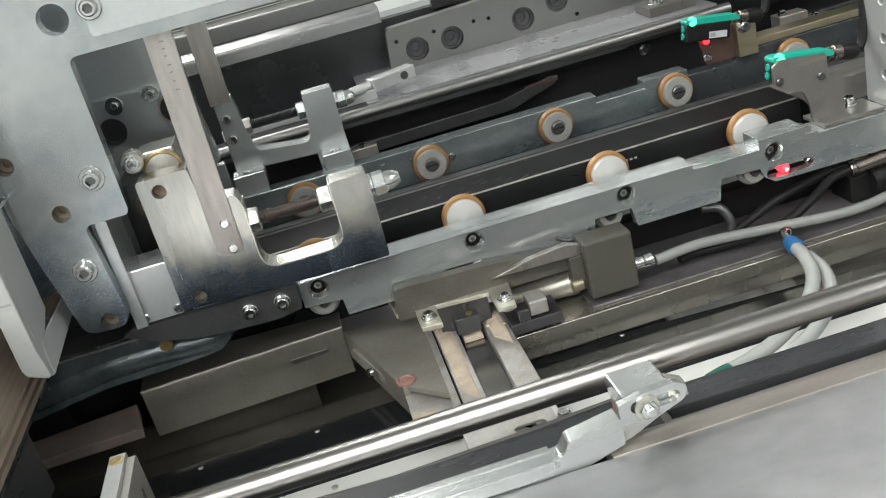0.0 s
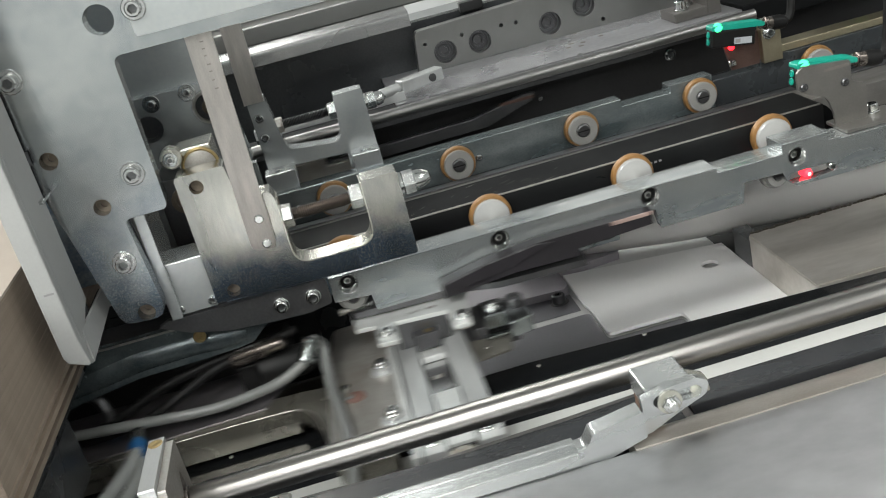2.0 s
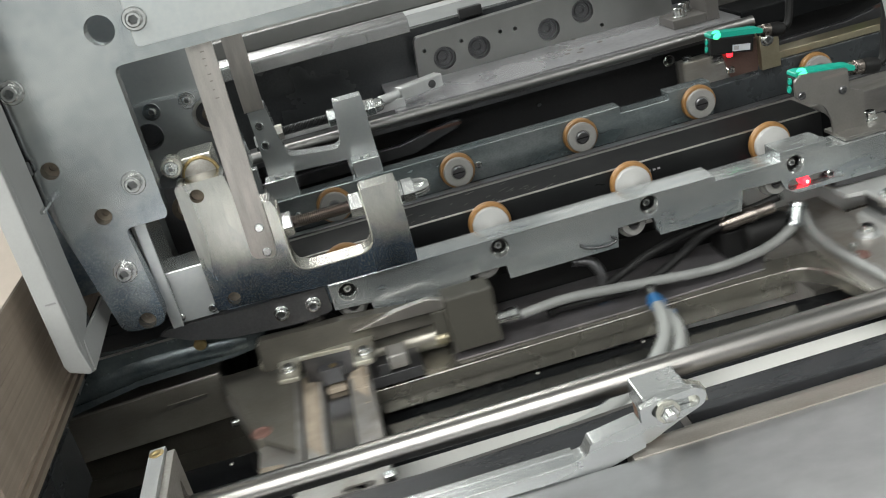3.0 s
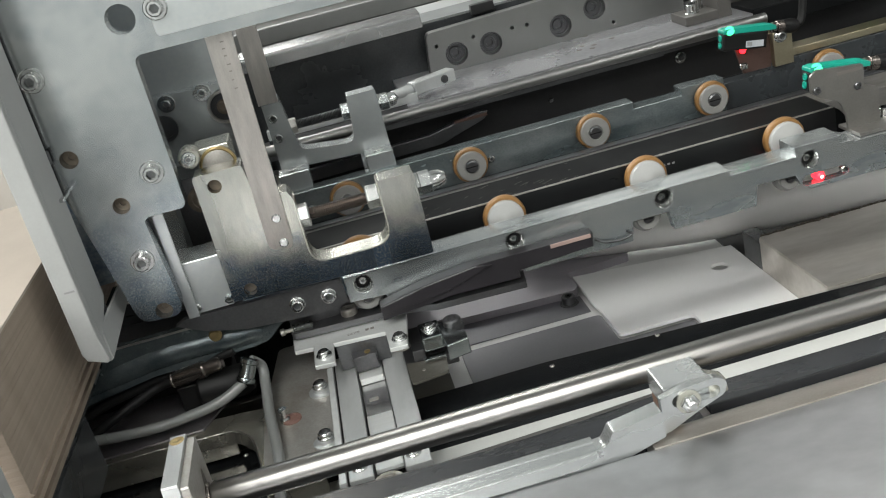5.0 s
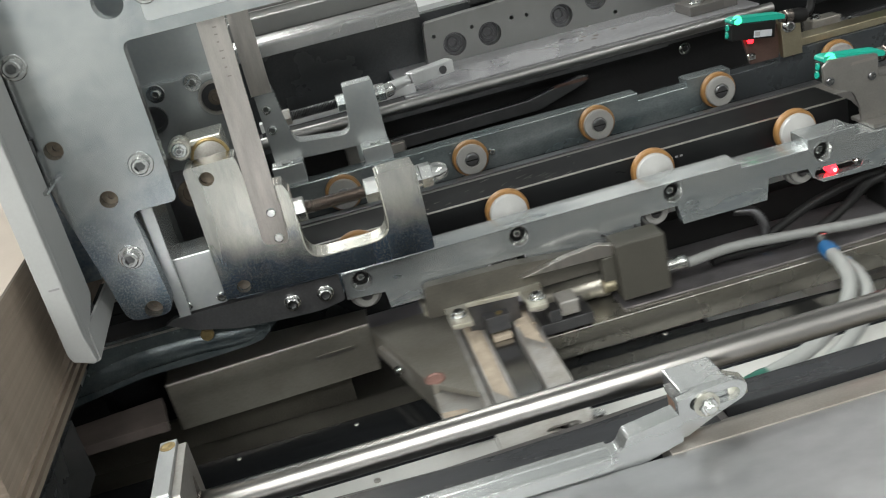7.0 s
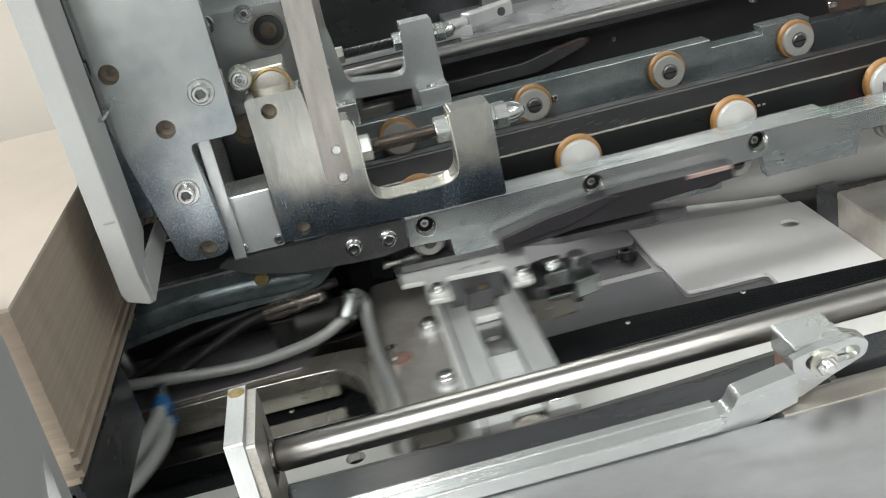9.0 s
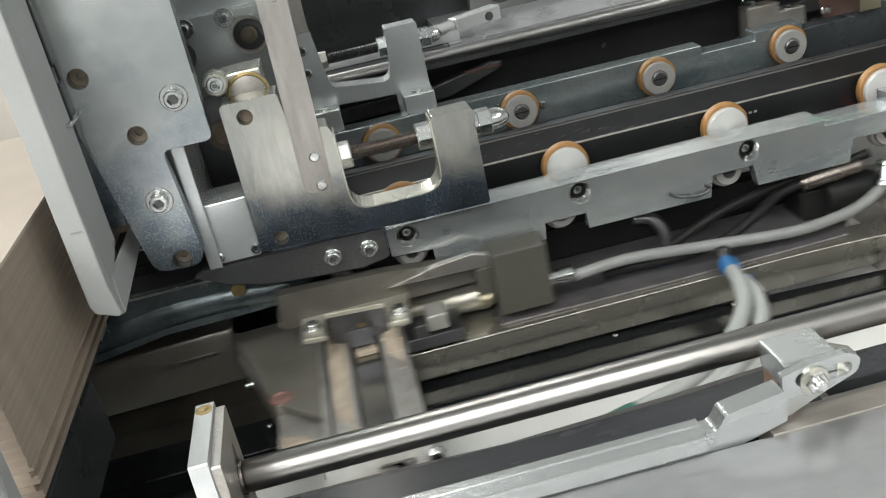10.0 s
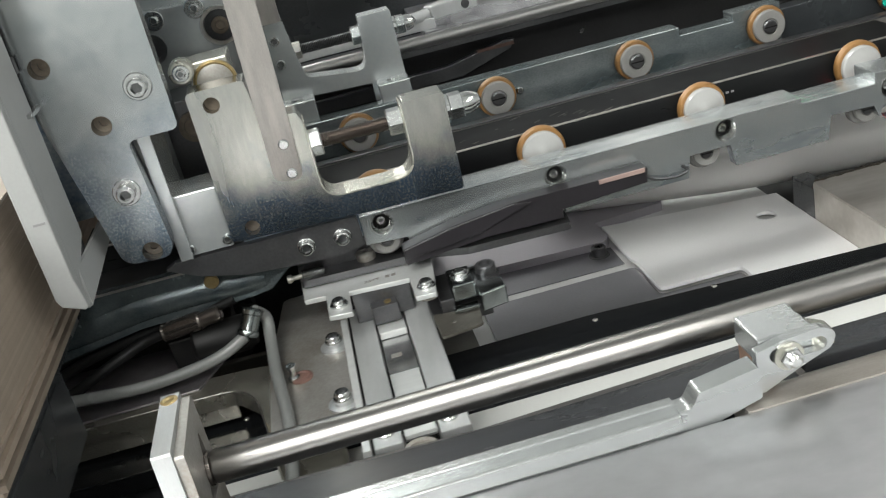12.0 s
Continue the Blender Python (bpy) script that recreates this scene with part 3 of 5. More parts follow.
def roller(at, way, name_label, radius=14.5, slotted=True, tyre=None):
    """A nylon wheel with a tan tyre; at: middle of its outer face, way: out of that face."""
    r = thing("roller", at, name_label, "roller", "conveyor rollers")
    part("tyre", lathe(at, way, [(radius - 2.6, -7.2), (radius - 0.9, -7), (radius, -5.6), (radius, -2.8), (radius - 0.7, -1.4), (radius - 2.4, -1.0)], 36), tyre or RUBBER, r, "" if tyre else "tan rubber tyre", smooth=True)
    ri = radius - 2.3
    if slotted:
        hub = part("hub", lathe(at, way, [(ri, -7.6), (ri, 1.6), (ri - 0.7, 2.3), (ri * 0.52, 2.3), (ri * 0.46, 1.2), (0, 1.2)], 32), SHADED_NYLON, r, smooth=True)
        bm = lathe(at, way, [(ri * 0.43, 0.8), (ri * 0.43, 2.4), (ri * 0.34, 3.2), (0, 3.3)], 20)
        part("axle_screw", bm, BURNISHED, hub, "dark slotted axle screw", smooth=True)
        n = Vector(at) + Vector(way) * 3.25
        part("slot", box(n.x - ri * 0.4, n.x + ri * 0.4, n.y - 0.15, n.y + 0.15, n.z - 0.45, n.z + 0.45), PLASTIC, hub)
    else:
        hub = part("hub", lathe(at, way, [(ri, -7.6), (ri, 1.4), (ri - 0.8, 2.2), (ri * 0.7, 2.7), (ri * 0.42, 3.6), (ri * 0.2, 4.9), (0, 5.3)], 32), WHITE, r, smooth=True)
        part("axle", lathe(at, (-way[0], -way[1], -way[2]), [(3, 0), (3, 14)], 12), STEEL, hub)
    return r


def build_rail():
    rail = thing("front_rail", (60, 11, 76), "machined aluminium rail with stepped top and recessed screws", "rail")
    top = [(-114, 107), (150, 107), (150, 103.4), (196, 103.4), (196, 110), (229, 110), (229, 104.5), (238, 104.5), (238, 103), (700, 103)]
    low = [(700, 74), (259, 77.5), (205, 78), (198, 83), (195, 90), (168, 91), (165.5, 76.5), (107.5, 76.5), (105, 90), (80, 90), (78, 76.5), (2.5, 76.5), (2, 86.5), (-23, 86.5), (-23.6, 76.5), (-89, 76.5), (-90, 88), (-114, 89.5)]
    bores = [circle(x, 100 if x < 200 else 99, 6.7, 24) for x in (-102.5, 0, 103, 206)]
    light = slot(203, 229, 84.5, 3.6)
    part("web", plate("xz", 0, 8, top + low, bores + [light]), RAIL, rail, bevel=0.7)
    part("flange", plate("xz", 8, 22, top + [(700, 96), (-114, 99)]), RAIL, rail, bevel=0.6)
    for x in (-102.5, 0, 103, 206):
        z = 100 if x < 200 else 99
        # Black disc paints in the shade at the bottom of the bore.
        part("seat", lathe((x, 7.9, z), FRONT, [(5.4, 0), (5.4, 0.4), (0, 0.4)], 24), PLASTIC, rail)
        screw((x, 7.4, z), FRONT, rail, 2.6, 3.4, 0, "recessed screw")
        part("rim", lathe((x, 0, z), FRONT, [(6.75, -0.4), (6.6, 0.1), (6.2, 0.1), (5.2, -1.6), (4.5, -3), (4.5, -7.4)], 24, caps=False), SCREW, rail, smooth=True)
    part("red_light", lathe((213, 7.9, 84.5), FRONT, [(3.4, 0), (3.4, 5), (2.8, 7.4), (1.4, 8.6), (0, 8.8)], 16), RED_LED, rail, "glowing red sensor light")
    part("light_core", lathe((213, 0.4, 84.5), FRONT, [(1.9, 0), (1.9, 0.5), (1.2, 1.2), (0, 1.4)], 14), RED_CORE, rail, "whitish hot core of the red light")
    screw((231, 5, 84.5), FRONT, rail, 2.8, 4, 0)
    part("catch", tube([(52, -1.2, 86), (58, -1.6, 82.5), (70, -1.6, 80.6), (77, -1.2, 82.6), (74, -1.0, 86)], 0.9, 8), BURNISHED, rail, "thin wire catch", smooth=True)
    part("stay_block", box(540, 580, 8, 22, 78, 97), ZINC_DARK, rail)
    guide = thing("guide_bar", (40, 60, 84), "black anodised guide bar between the roller rows, scratched on top", "guide bar")
    part("bar", plate("xz", 41, 84, rounded([(-300, 84, 0), (-300, 114, 0), (250, 114, 5), (258, 104, 5), (258, 84, 0)])), GUIDE, guide, bevel=0.5)
    part("lip", box(-300, 248, 39.6, 41, 86, 115.2), GRAPHITE, guide, "dark lip with a bright worn edge")
    part("worn_edge", box(-300, 246, 39.4, 41.2, 115.2, 115.9), SPRING, guide, "bright worn edge")
    for k in range(5):
        part("stamp", box(112 + k * 3.4, 114 + k * 3.4, 39.5, 39.6, 107, 108.4), INK, guide)
    rng = random.Random(9)
    for i in range(34):
        x, y, run = rng.uniform(-70, 60), rng.uniform(44, 80), rng.uniform(2, 9)
        part("scratch", plate("xy", 114.02, 114.06, [(x, y), (x + run, y + run * 0.55), (x + run + 0.12, y + run * 0.55 - 0.14), (x + 0.1, y - 0.12)]), STAMP, guide)
    ledge = thing("rear_ledge", (40, 100, 60), "grey steel ledge below the rear rollers", "ledge")
    part("ledge", box(-300, 500, 86, 128, 84, 103.5), LEDGE, ledge, bevel=0.5)
    part("wear_strip", box(-300, 500, 118, 126, 103.5, 105), BURNISHED, ledge, "worn dark strip", bevel=0.4)
    for x in (-99.5, 2, 104, 206):
        roller((x, 31, 105), FRONT, "white nylon roller with a tan tyre behind the front rail", 15, slotted=False)
        roller((x - 11.5 if x > 50 else x - 13 if x > -50 else x - 2.5, 8.4, 86.8), FRONT, "white nylon lower roller beneath the front rail, darkened for shade", 10.6, tyre=SHADED_NYLON)
    roller((290, 8.5, 88), FRONT, "white nylon lower roller beneath the rail end, darkened for shade", 11.2, tyre=SHADED_NYLON)
    for x in (-99, 0.3, 101.5, 200.5, 300):
        roller((x, 136.5, 113), FRONT, "white nylon roller with a tan tyre on the rear rail", 14)
    rear = thing("rear_rail", (60, 155, 98), "blue-grey machined rail that carries the rear rollers", "rail")
    top = [(-160, 126.4), (138, 126.4), (138, 120.6), (178, 120.6), (178, 126), (214, 126)]
    part("bar", plate("xz", 144.5, 160, top + [(214, 99), (-160, 99)]), REAR_RAIL, rear, bevel=0.6)
    part("end_bar", plate("xz", 145.5, 159, [(214.3, 120.4), (255, 120.4), (255, 127), (420, 127), (420, 99), (214.3, 99)]), END_BAR, rear, "darker end length of the bar", bevel=0.6)
    for x in (-150, 400):
        part("foot", box(x - 8, x + 8, 146, 158, -100, 99), CAVITY, rear)
    for x in (-128, 18):
        screw((x, 144.5, 112), FRONT, rear, 2.6, 2, 0)
    joint = thing("rail_stay", (60, 20, 60), "dark cross stays that tie the rails to the bed", "stay")
    for x, y in ((-250, 102), (560, 0)):
        part("stay", box(x - 8, x + 8, y, 150, 50, 80), CAVITY, joint)
        part("column", box(x - 8, x + 8, 104, 140, -100, 50), CAVITY, joint)


def stained_shaded_zinc(name, colour, tint, rough, high, stain_shade, blot_scale, weight, cut_from, stretch=(1, 1, 1)):
    """Bright zinc with blue-black chromate staining and dark reflections, both painted in towards its lower edge and
    broken up into specks.
    """
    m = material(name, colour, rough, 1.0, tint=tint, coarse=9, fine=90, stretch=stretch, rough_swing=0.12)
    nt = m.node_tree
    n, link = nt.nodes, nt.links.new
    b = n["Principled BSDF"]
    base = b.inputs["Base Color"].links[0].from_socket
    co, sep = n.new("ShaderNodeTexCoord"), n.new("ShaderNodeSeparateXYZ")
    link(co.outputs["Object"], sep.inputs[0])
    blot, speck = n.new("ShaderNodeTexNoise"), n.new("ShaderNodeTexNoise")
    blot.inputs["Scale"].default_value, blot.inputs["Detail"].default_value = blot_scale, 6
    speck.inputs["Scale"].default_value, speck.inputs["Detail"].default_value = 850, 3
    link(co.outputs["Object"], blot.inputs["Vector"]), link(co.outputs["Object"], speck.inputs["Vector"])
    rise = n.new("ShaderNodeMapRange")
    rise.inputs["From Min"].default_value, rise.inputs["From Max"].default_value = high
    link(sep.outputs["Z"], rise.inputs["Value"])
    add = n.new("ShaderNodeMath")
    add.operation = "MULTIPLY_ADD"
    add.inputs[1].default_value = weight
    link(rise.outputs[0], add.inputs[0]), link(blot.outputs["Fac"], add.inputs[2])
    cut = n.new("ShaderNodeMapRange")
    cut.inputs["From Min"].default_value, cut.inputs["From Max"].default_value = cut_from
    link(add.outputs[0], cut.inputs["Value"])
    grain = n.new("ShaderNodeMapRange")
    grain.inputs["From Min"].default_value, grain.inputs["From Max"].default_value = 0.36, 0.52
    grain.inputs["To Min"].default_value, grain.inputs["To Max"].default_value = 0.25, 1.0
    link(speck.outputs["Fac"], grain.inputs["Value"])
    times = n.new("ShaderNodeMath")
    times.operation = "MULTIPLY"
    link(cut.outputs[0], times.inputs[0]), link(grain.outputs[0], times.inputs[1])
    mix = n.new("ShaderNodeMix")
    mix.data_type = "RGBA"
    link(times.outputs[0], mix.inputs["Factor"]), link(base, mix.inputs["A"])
    mix.inputs["B"].default_value = (*stain_shade, 1)
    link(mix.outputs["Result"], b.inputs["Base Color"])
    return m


# The blue below paints in staining together with reflected dark surroundings.
ZINC_STAIN_SHADE = stained_shaded_zinc("stained_shaded_zinc", (0.55, 0.54, 0.49), (0.36, 0.365, 0.345), 0.24, (0.046, 0.0), (0.11, 0.16, 0.23), 55, 0.62, (0.64, 0.94), (5, 1, 1))
ZINC_FACE = stained_shaded_zinc("clouded_zinc", (0.58, 0.595, 0.59), (0.36, 0.395, 0.41), 0.25, (0.085, 0.0), (0.15, 0.20, 0.255), 32, 0.46, (0.56, 0.90))
RAIL = material("rail_aluminium", (0.49, 0.51, 0.505), 0.25, 0.78, tint=(0.28, 0.31, 0.325), coarse=16, fine=90, stretch=(1, 3, 3))
REAR_RAIL = material("rear_rail_zinc", (0.30, 0.33, 0.335), 0.25, 0.7, tint=(0.12, 0.155, 0.165), coarse=22, stretch=(1, 2, 2))
GLOSS_ZINC = material("glossy_blue_black", (0.05, 0.066, 0.074), 0.24, 0.5, tint=(0.115, 0.135, 0.14), coarse=90, fine=900, bump=0.35)
END_BAR = material("dark_end_bar", (0.07, 0.078, 0.084), 0.3, 0.6, spots=0.3, coarse=25)
ROLL = material("pale_curved_sheet", (0.80, 0.79, 0.775), 0.45, 0.1, spots=0.08, coarse=8, fine=40)
GUIDE = material("guide_black", (0.006, 0.0065, 0.007), 0.5, 0.0, spots=0.3, coarse=30, spec=0.08)
STAMP = material("stamped_marks", (0.26, 0.24, 0.22), 0.5, 0.8)


# ---- shaft, clamp and lever ----
def build_shaft():
    s = thing("round_shaft", (100, -171, 87), "bright ground steel shaft along the front", "shaft")
    part("rod", lathe((-196.5, -171, 86.8), RIGHT, [(5.2, 0), (6.4, 1.2), (6.8, 2.0), (6.8, 706)], 40), CHROME, s, smooth=True)
    post = thing("shaft_post", (-200, -175, -100), "bright aluminium end post that holds the shaft", "post")
    part("post", plate("yz", -209, -201.5, rounded([(-154, 30, 0), (-154, 115, 1), (-198, 115, 1.5), (-206, 40, 0), (-206, 30, 0)])), ALU, post, bevel=0.7)
    # Cheek steel is darker to paint in the shade on this side.
    part("cheek", plate("yz", -201.5, -197.5, rounded([(-155, 30, 0), (-155, 113, 2), (-197, 112, 2), (-203, 30, 0)]), [rounded([(-166, 104, 2), (-162, 74, 2), (-182, 78, 2)])]), STEEL, post, bevel=0.4)
    part("boss", lathe((-197.5, -171, 86.8), RIGHT, [(7.2, 0), (7.3, 0.8), (6.9, 1.6), (6.0, 1.8)], 24), GUN, s, "dark worn collar", smooth=True)
    part("set_screw", lathe((-205.2, -159.5, 114.6), UP, [(3.6, 0), (3.6, 0.6), (2.4, 0.9), (0, 0.5)], 18), BRASS, post, "yellowed set screw")
    part("stem", box(-210, -194, -204, -160, -100, 30), CAVITY, post)
    lever = thing("clamp_lever", (20, -195, 69), "cast zinc clamping lever with a square jaw and a slotted lug", "clamp lever")
    part("jaw", box(22, 45.5, -198.4, -176.5, 79, 91), LEVER, lever, bevel=1.1)
    part("shim", box(22.6, 31, -193, -178, 66, 78.9), WORN_BROWN, lever, "worn brown shim", bevel=0.5)
    part("lug", plate("xz", -203, -199, rounded([(19, 70, 0), (19, 89, 1), (30, 91.5, 2), (46, 92.5, 4), (52.5, 89, 5), (50, 82.5, 4), (36, 77, 4), (22, 70.5, 1)], 6), [slot(27.5, 45, 85.5, 3.2)]), LEVER, lever, bevel=0.6)
    part("ear", hull([(44, -198.9, 82), (44, -188, 82), (44, -198.9, 90.4), (44, -188, 90.4), (54, -198.9, 80), (54, -192, 80), (53, -198.9, 88), (53, -192, 88)]), CAM_ZINC, lever, "yellowish cast ear", bevel=1.0)
    part("washer", lathe((32, -203, 84.2), FRONT, [(6.0, 0), (6.0, 1.0)], 24), CAM_ZINC, lever)
    part("nut", hexagon((32, -204, 84.5), FRONT, 8.0, 3.0), SCREW, lever)
    part("bolt_end", lathe((32, -207, 84.5), FRONT, [(2.7, 0), (2.7, 2), (2, 2.7), (0, 2.7)], 16), SCREW, lever, smooth=True)
    grip = plate("xz", -209, -199.5, rounded([(-16, 63, 0), (-16, 76.6, 0), (-11.5, 76.8, 3), (-9.4, 79.6, 2.2), (-7.4, 83.2, 3), (17.5, 87, 1.5), (17.5, 73, 1), (-6, 66.2, 5)], 7))
    part("grip", grip, LEVER, lever, bevel=1.8)
    part("handle_bar", plate("yz", -330, -15.8, rounded([(-209.2, 62, 0), (-209.2, 69.6, 0), (-210.4, 69.6, 0.4), (-209.8, 76, 1.6), (-203, 76.8, 1), (-202.4, 77.4, 0.5), (-197.8, 77.6, 1.2), (-197.2, 62, 0)])), LEVER, lever, bevel=0.5)


# ---- rear mechanism ----
def build_rear():
    b = thing("rear_adjuster_bracket", (-100, 170, 99), "zinc plated rear adjuster bracket with a link plate", "bracket")
    outline = rounded([(-143, 128, 0), (-144, 197, 1), (-130, 197, 1), (-124, 152, 8), (-81, 147, 8), (-79, 184, 1.5), (-56, 184, 1.5), (-55, 124, 0), (-80, 124, 0), (-80, 137, 1), (-122, 139, 1), (-122, 126, 0)], 5)
    part("body", plate("xz", 170, 186, outline), ZINC, b, bevel=0.7)
    part("ledge", box(-77, -55, 150, 170, 99, 139), ZINC, b, bevel=0.7)
    part("ledge", box(-146, -122, 152, 170, 99, 141), ZINC, b, bevel=0.7)
    for x, y in ((-66, 160), (-134, 161)):
        part("slotted_bolt", lathe((x, y, 139 if x > -100 else 141), UP, [(4.2, 0), (4.2, 1), (1.2, 1.2)], 16), SCREW, b)
    for z in (166, 182):
        screw((-138, 170, z), FRONT, b, 3.4, 3, 0)
    bolt = thing("rear_adjusting_bolt", (-90, 178, 171), "dark threaded bolt with hex nuts and a dome nut", "bolt")
    ridges = []
    for i in range(33):
        ridges += [(3.9, 1 + i * 1.25), (3.2, 1.6 + i * 1.25)]
    part("thread", lathe((-125, 178, 171), RIGHT, [(3.6, 0), *ridges, (3.6, 43), (3.6, 78)], 14), BURNISHED, bolt, "dark threaded rod")
    part("head", hexagon((-128, 178, 171), RIGHT, 11, 6), STEEL, bolt)
    part("nut", hexagon((-86, 178, 171), RIGHT, 12, 7), SCREW, bolt)
    part("washer", lathe((-56, 178, 171), RIGHT, [(6.6, 0), (6.6, 2)], 20), SCREW, bolt)
    part("nut", hexagon((-54, 178, 171), RIGHT, 12, 7), SCREW, bolt)
    part("dome_nut", lathe((-47, 178, 171), RIGHT, [(5.6, 0), (5.6, 2), (4.6, 5.5), (0, 8.5)], 18), SCREW, bolt, smooth=True)
    arm = thing("rear_spring_arm", (-138, 165, 195), "flat steel rear spring arm", "arm")
    part("strip", plate("xz", 164, 168, [(-145.5, 195), (-130, 195), (-129, 330), (-144.5, 330)]), SPRING, arm, bevel=0.3)
    side = thing("rear_side_plate", (-200, 170, 20), "dark blue-grey rear side plate with a large bearing", "side plate")
    part("plate", plate("xz", 166, 176, [(-262, 20), (-262, 420), (-155, 420), (-155, 150), (-150, 150), (-150, 20)]), ZINC, side, bevel=0.5)
    part("carrier", plate("xz", 150, 166, rounded([(-232, 158, 0), (-232, 224, 3), (-156, 222, 3), (-150, 158, 0)])), ZINC, side, bevel=0.6)
    part("bearing", lathe((-168, 150, 205), FRONT, [(12.6, 0), (12.6, 3.2), (10.6, 3.2), (10.2, 1.6)], 32, caps=False), STEEL, side, "stained outer bearing ring", smooth=True)
    part("bearing_seal", lathe((-168, 150, 205), FRONT, [(10.4, 0), (10.4, 1.4), (8.6, 1.9), (6.0, 1.9), (5.6, 0.8)], 32), BURNISHED, side, "dark bearing seal", smooth=True)
    part("bearing_bore", lathe((-168, 150, 205), FRONT, [(5.6, 0), (5.6, 2.8), (4.6, 3.2), (3.2, 3.2), (2.8, 2.2), (0, 2.2)], 28), RUST, side, "oily inner ring", smooth=True)
    for x, z in ((-181, 219), (-208, 217.5)):
        screw((x, 150, z), FRONT, side, 3.2, 3, 6.5)
    part("bearing", lathe((-215, 150, 200), FRONT, [(10, 0), (10, 2), (7, 2), (7, 0.6), (0, 0.6)], 28), BURNISHED, side, "dark ball bearing", smooth=True)
    part("foot", box(-250, -160, 166, 176, -100, 20), CAVITY, side)
    inner = thing("lower_bearing_block", (-190, 60, 60), "dark block with a bearing behind the front plate", "block")
    part("block", box(-208, -178, 60, 100, 116, 182), BURNISHED, inner, bevel=0.8)
    part("bearing", lathe((-192, 60, 166), FRONT, [(9, 0), (9, 2), (6, 2), (5.6, 0.8), (0, 0.8)], 26), RUST, inner, smooth=True)
    screw((-180, 60, 158), FRONT, inner, 2.6, 2, 0)

    shaft = thing("rear_shaft", (100, 200, 150), "bright rear shaft above the black beam", "shaft")
    part("rod", lathe((-160, 200, 150), RIGHT, [(4.6, 0), (4.6, 440)], 24), REAR_ROD, shaft, smooth=True)
    part("carrier_edge", box(-160, 190, 205, 211.5, 140, 150), BURNISHED, shaft)
    beam = thing("black_beam", (100, 250, -100), "black beam with a few bright screws behind the rear rail", "beam")
    part("beam", box(-300, 500, 242, 262, 96, 139), BLACK, beam, bevel=0.6)
    for x in (-280, 480):
        part("post", box(x - 10, x + 10, 244, 260, -100, 96), BLACK, beam)
    part("web", box(-300, 276, 212, 242, 139.5, 148), BURNISHED, beam)
    part("end_cover", box(276.5, 600, 214, 262, 139.5, 156), GUIDE, beam, bevel=1.0)
    screw((218, 242, 125), FRONT, beam, 4.0, 2.5, 5.4)
    screw((96, 242, 118), FRONT, beam, 2.2, 1, 0)
    table = thing("bearing_table", (160, 270, 148), "milled aluminium table plate with tapped holes", "table plate")
    part("plate", plate("xy", 148, 153, [(-30, 214), (276, 214), (276, 340), (-30, 340)], [circle(131, 216, 2.6, 12)]), TABLE, table, bevel=0.6)
    for x, y in ((104, 300), (131, 250), (137, 262), (146, 255), (141, 244), (152, 300), (165, 262), (205, 310)):
        part("tapped_hole", lathe((x, y, 153), UP, [(2.6, 0), (2.6, 0.15), (1.5, 0.2), (0, 0.2)], 12), STAMP, table)
    wall = thing("bearing_plate", (140, 306, 153), "grey steel bearing plate with large bores and small holes", "bearing plate")
    bores = [circle(x, z, 10.4, 28) for x, z in ((31, 168), (64, 169), (131, 168), (165, 176))]
    pins = [circle(x, z, 1.8, 10) for x, z in ((14, 179), (49, 179), (86, 178), (100, 177), (181, 159))]
    part("plate", plate("xz", 300, 312, rounded([(3, 153, 0), (7, 192, 6), (250, 199, 0), (250, 153, 0)]), bores + pins), SHEET, wall, bevel=0.8)
    for x, z in ((31, 168), (64, 169), (131, 168), (165, 176)):
        part("bearing", lathe((x, 310, z), FRONT, [(10.3, 0), (10.3, 3), (8.4, 3), (8, 1.4), (5.8, 1.4), (5.4, 2.6), (3.6, 2.6), (3.2, 0.4), (0, 0.4)], 28), BURNISHED, wall, "dark bearing", smooth=True)
    link = thing("tie_link", (-40, 230, 153), "zinc tie link with a forked pin end", "link")
    part("bar", box(-150, -20, 222, 230, 153, 161), ALU, link, bevel=0.5)
    part("post", box(-150, -142, 222, 230, 20, 153), CAVITY, link)
    turn = Matrix.Translation((-36, 222, 163)) @ Matrix.Rotation(radians(24), 4, "Z")
    bm = box(14, 56, -6, 6, -5, 6)
    lathe((-6, 0, 0.5), RIGHT, [(4.4, 0), (4.4, 20)], 16, bm)
    bmesh.ops.transform(bm, matrix=turn, verts=bm.verts)
    part("fork", bm, ALU, link, bevel=1.2)
    bm = lathe((44, -6, 0), FRONT, [(3.4, 0), (3.4, 1.2), (0, 1.6)], 16)
    bmesh.ops.transform(bm, matrix=turn, verts=bm.verts)
    part("pin", bm, BURNISHED, link, "dark pin")

    far = thing("rear_crossbar", (-60, 320, 199), "light grey crossbar with a shiny upper edge", "crossbar")
    part("bar", plate("yz", -300, 6, rounded([(300, 199, 0), (300, 212, 4), (330, 214, 4), (330, 199, 0)])), GREY_BAR, far, bevel=0.5)
    part("post", box(-300, -280, 300, 330, -100, 199), CAVITY, far)
    part("upper_bar", box(-300, 420, 380, 430, 206, 224), SHEET, far, bevel=1.5)
    part("cover", box(-300, 420, 430, 470, 224, 256), SHEET, far, bevel=1.5)
    part("black_clip", box(56, 78, 322, 332, 194, 203), BLACK, far, bevel=0.8)
    part("dark_panel", box(-300, 420, 332, 345, 112, 196), CAVITY, far)
    foot = thing("bolted_bracket", (235, 260, 153), "grey angle bracket bolted on the table plate", "bracket")
    part("upright", box(252, 264, 228, 262, 153, 330), CASE, foot, bevel=0.6)
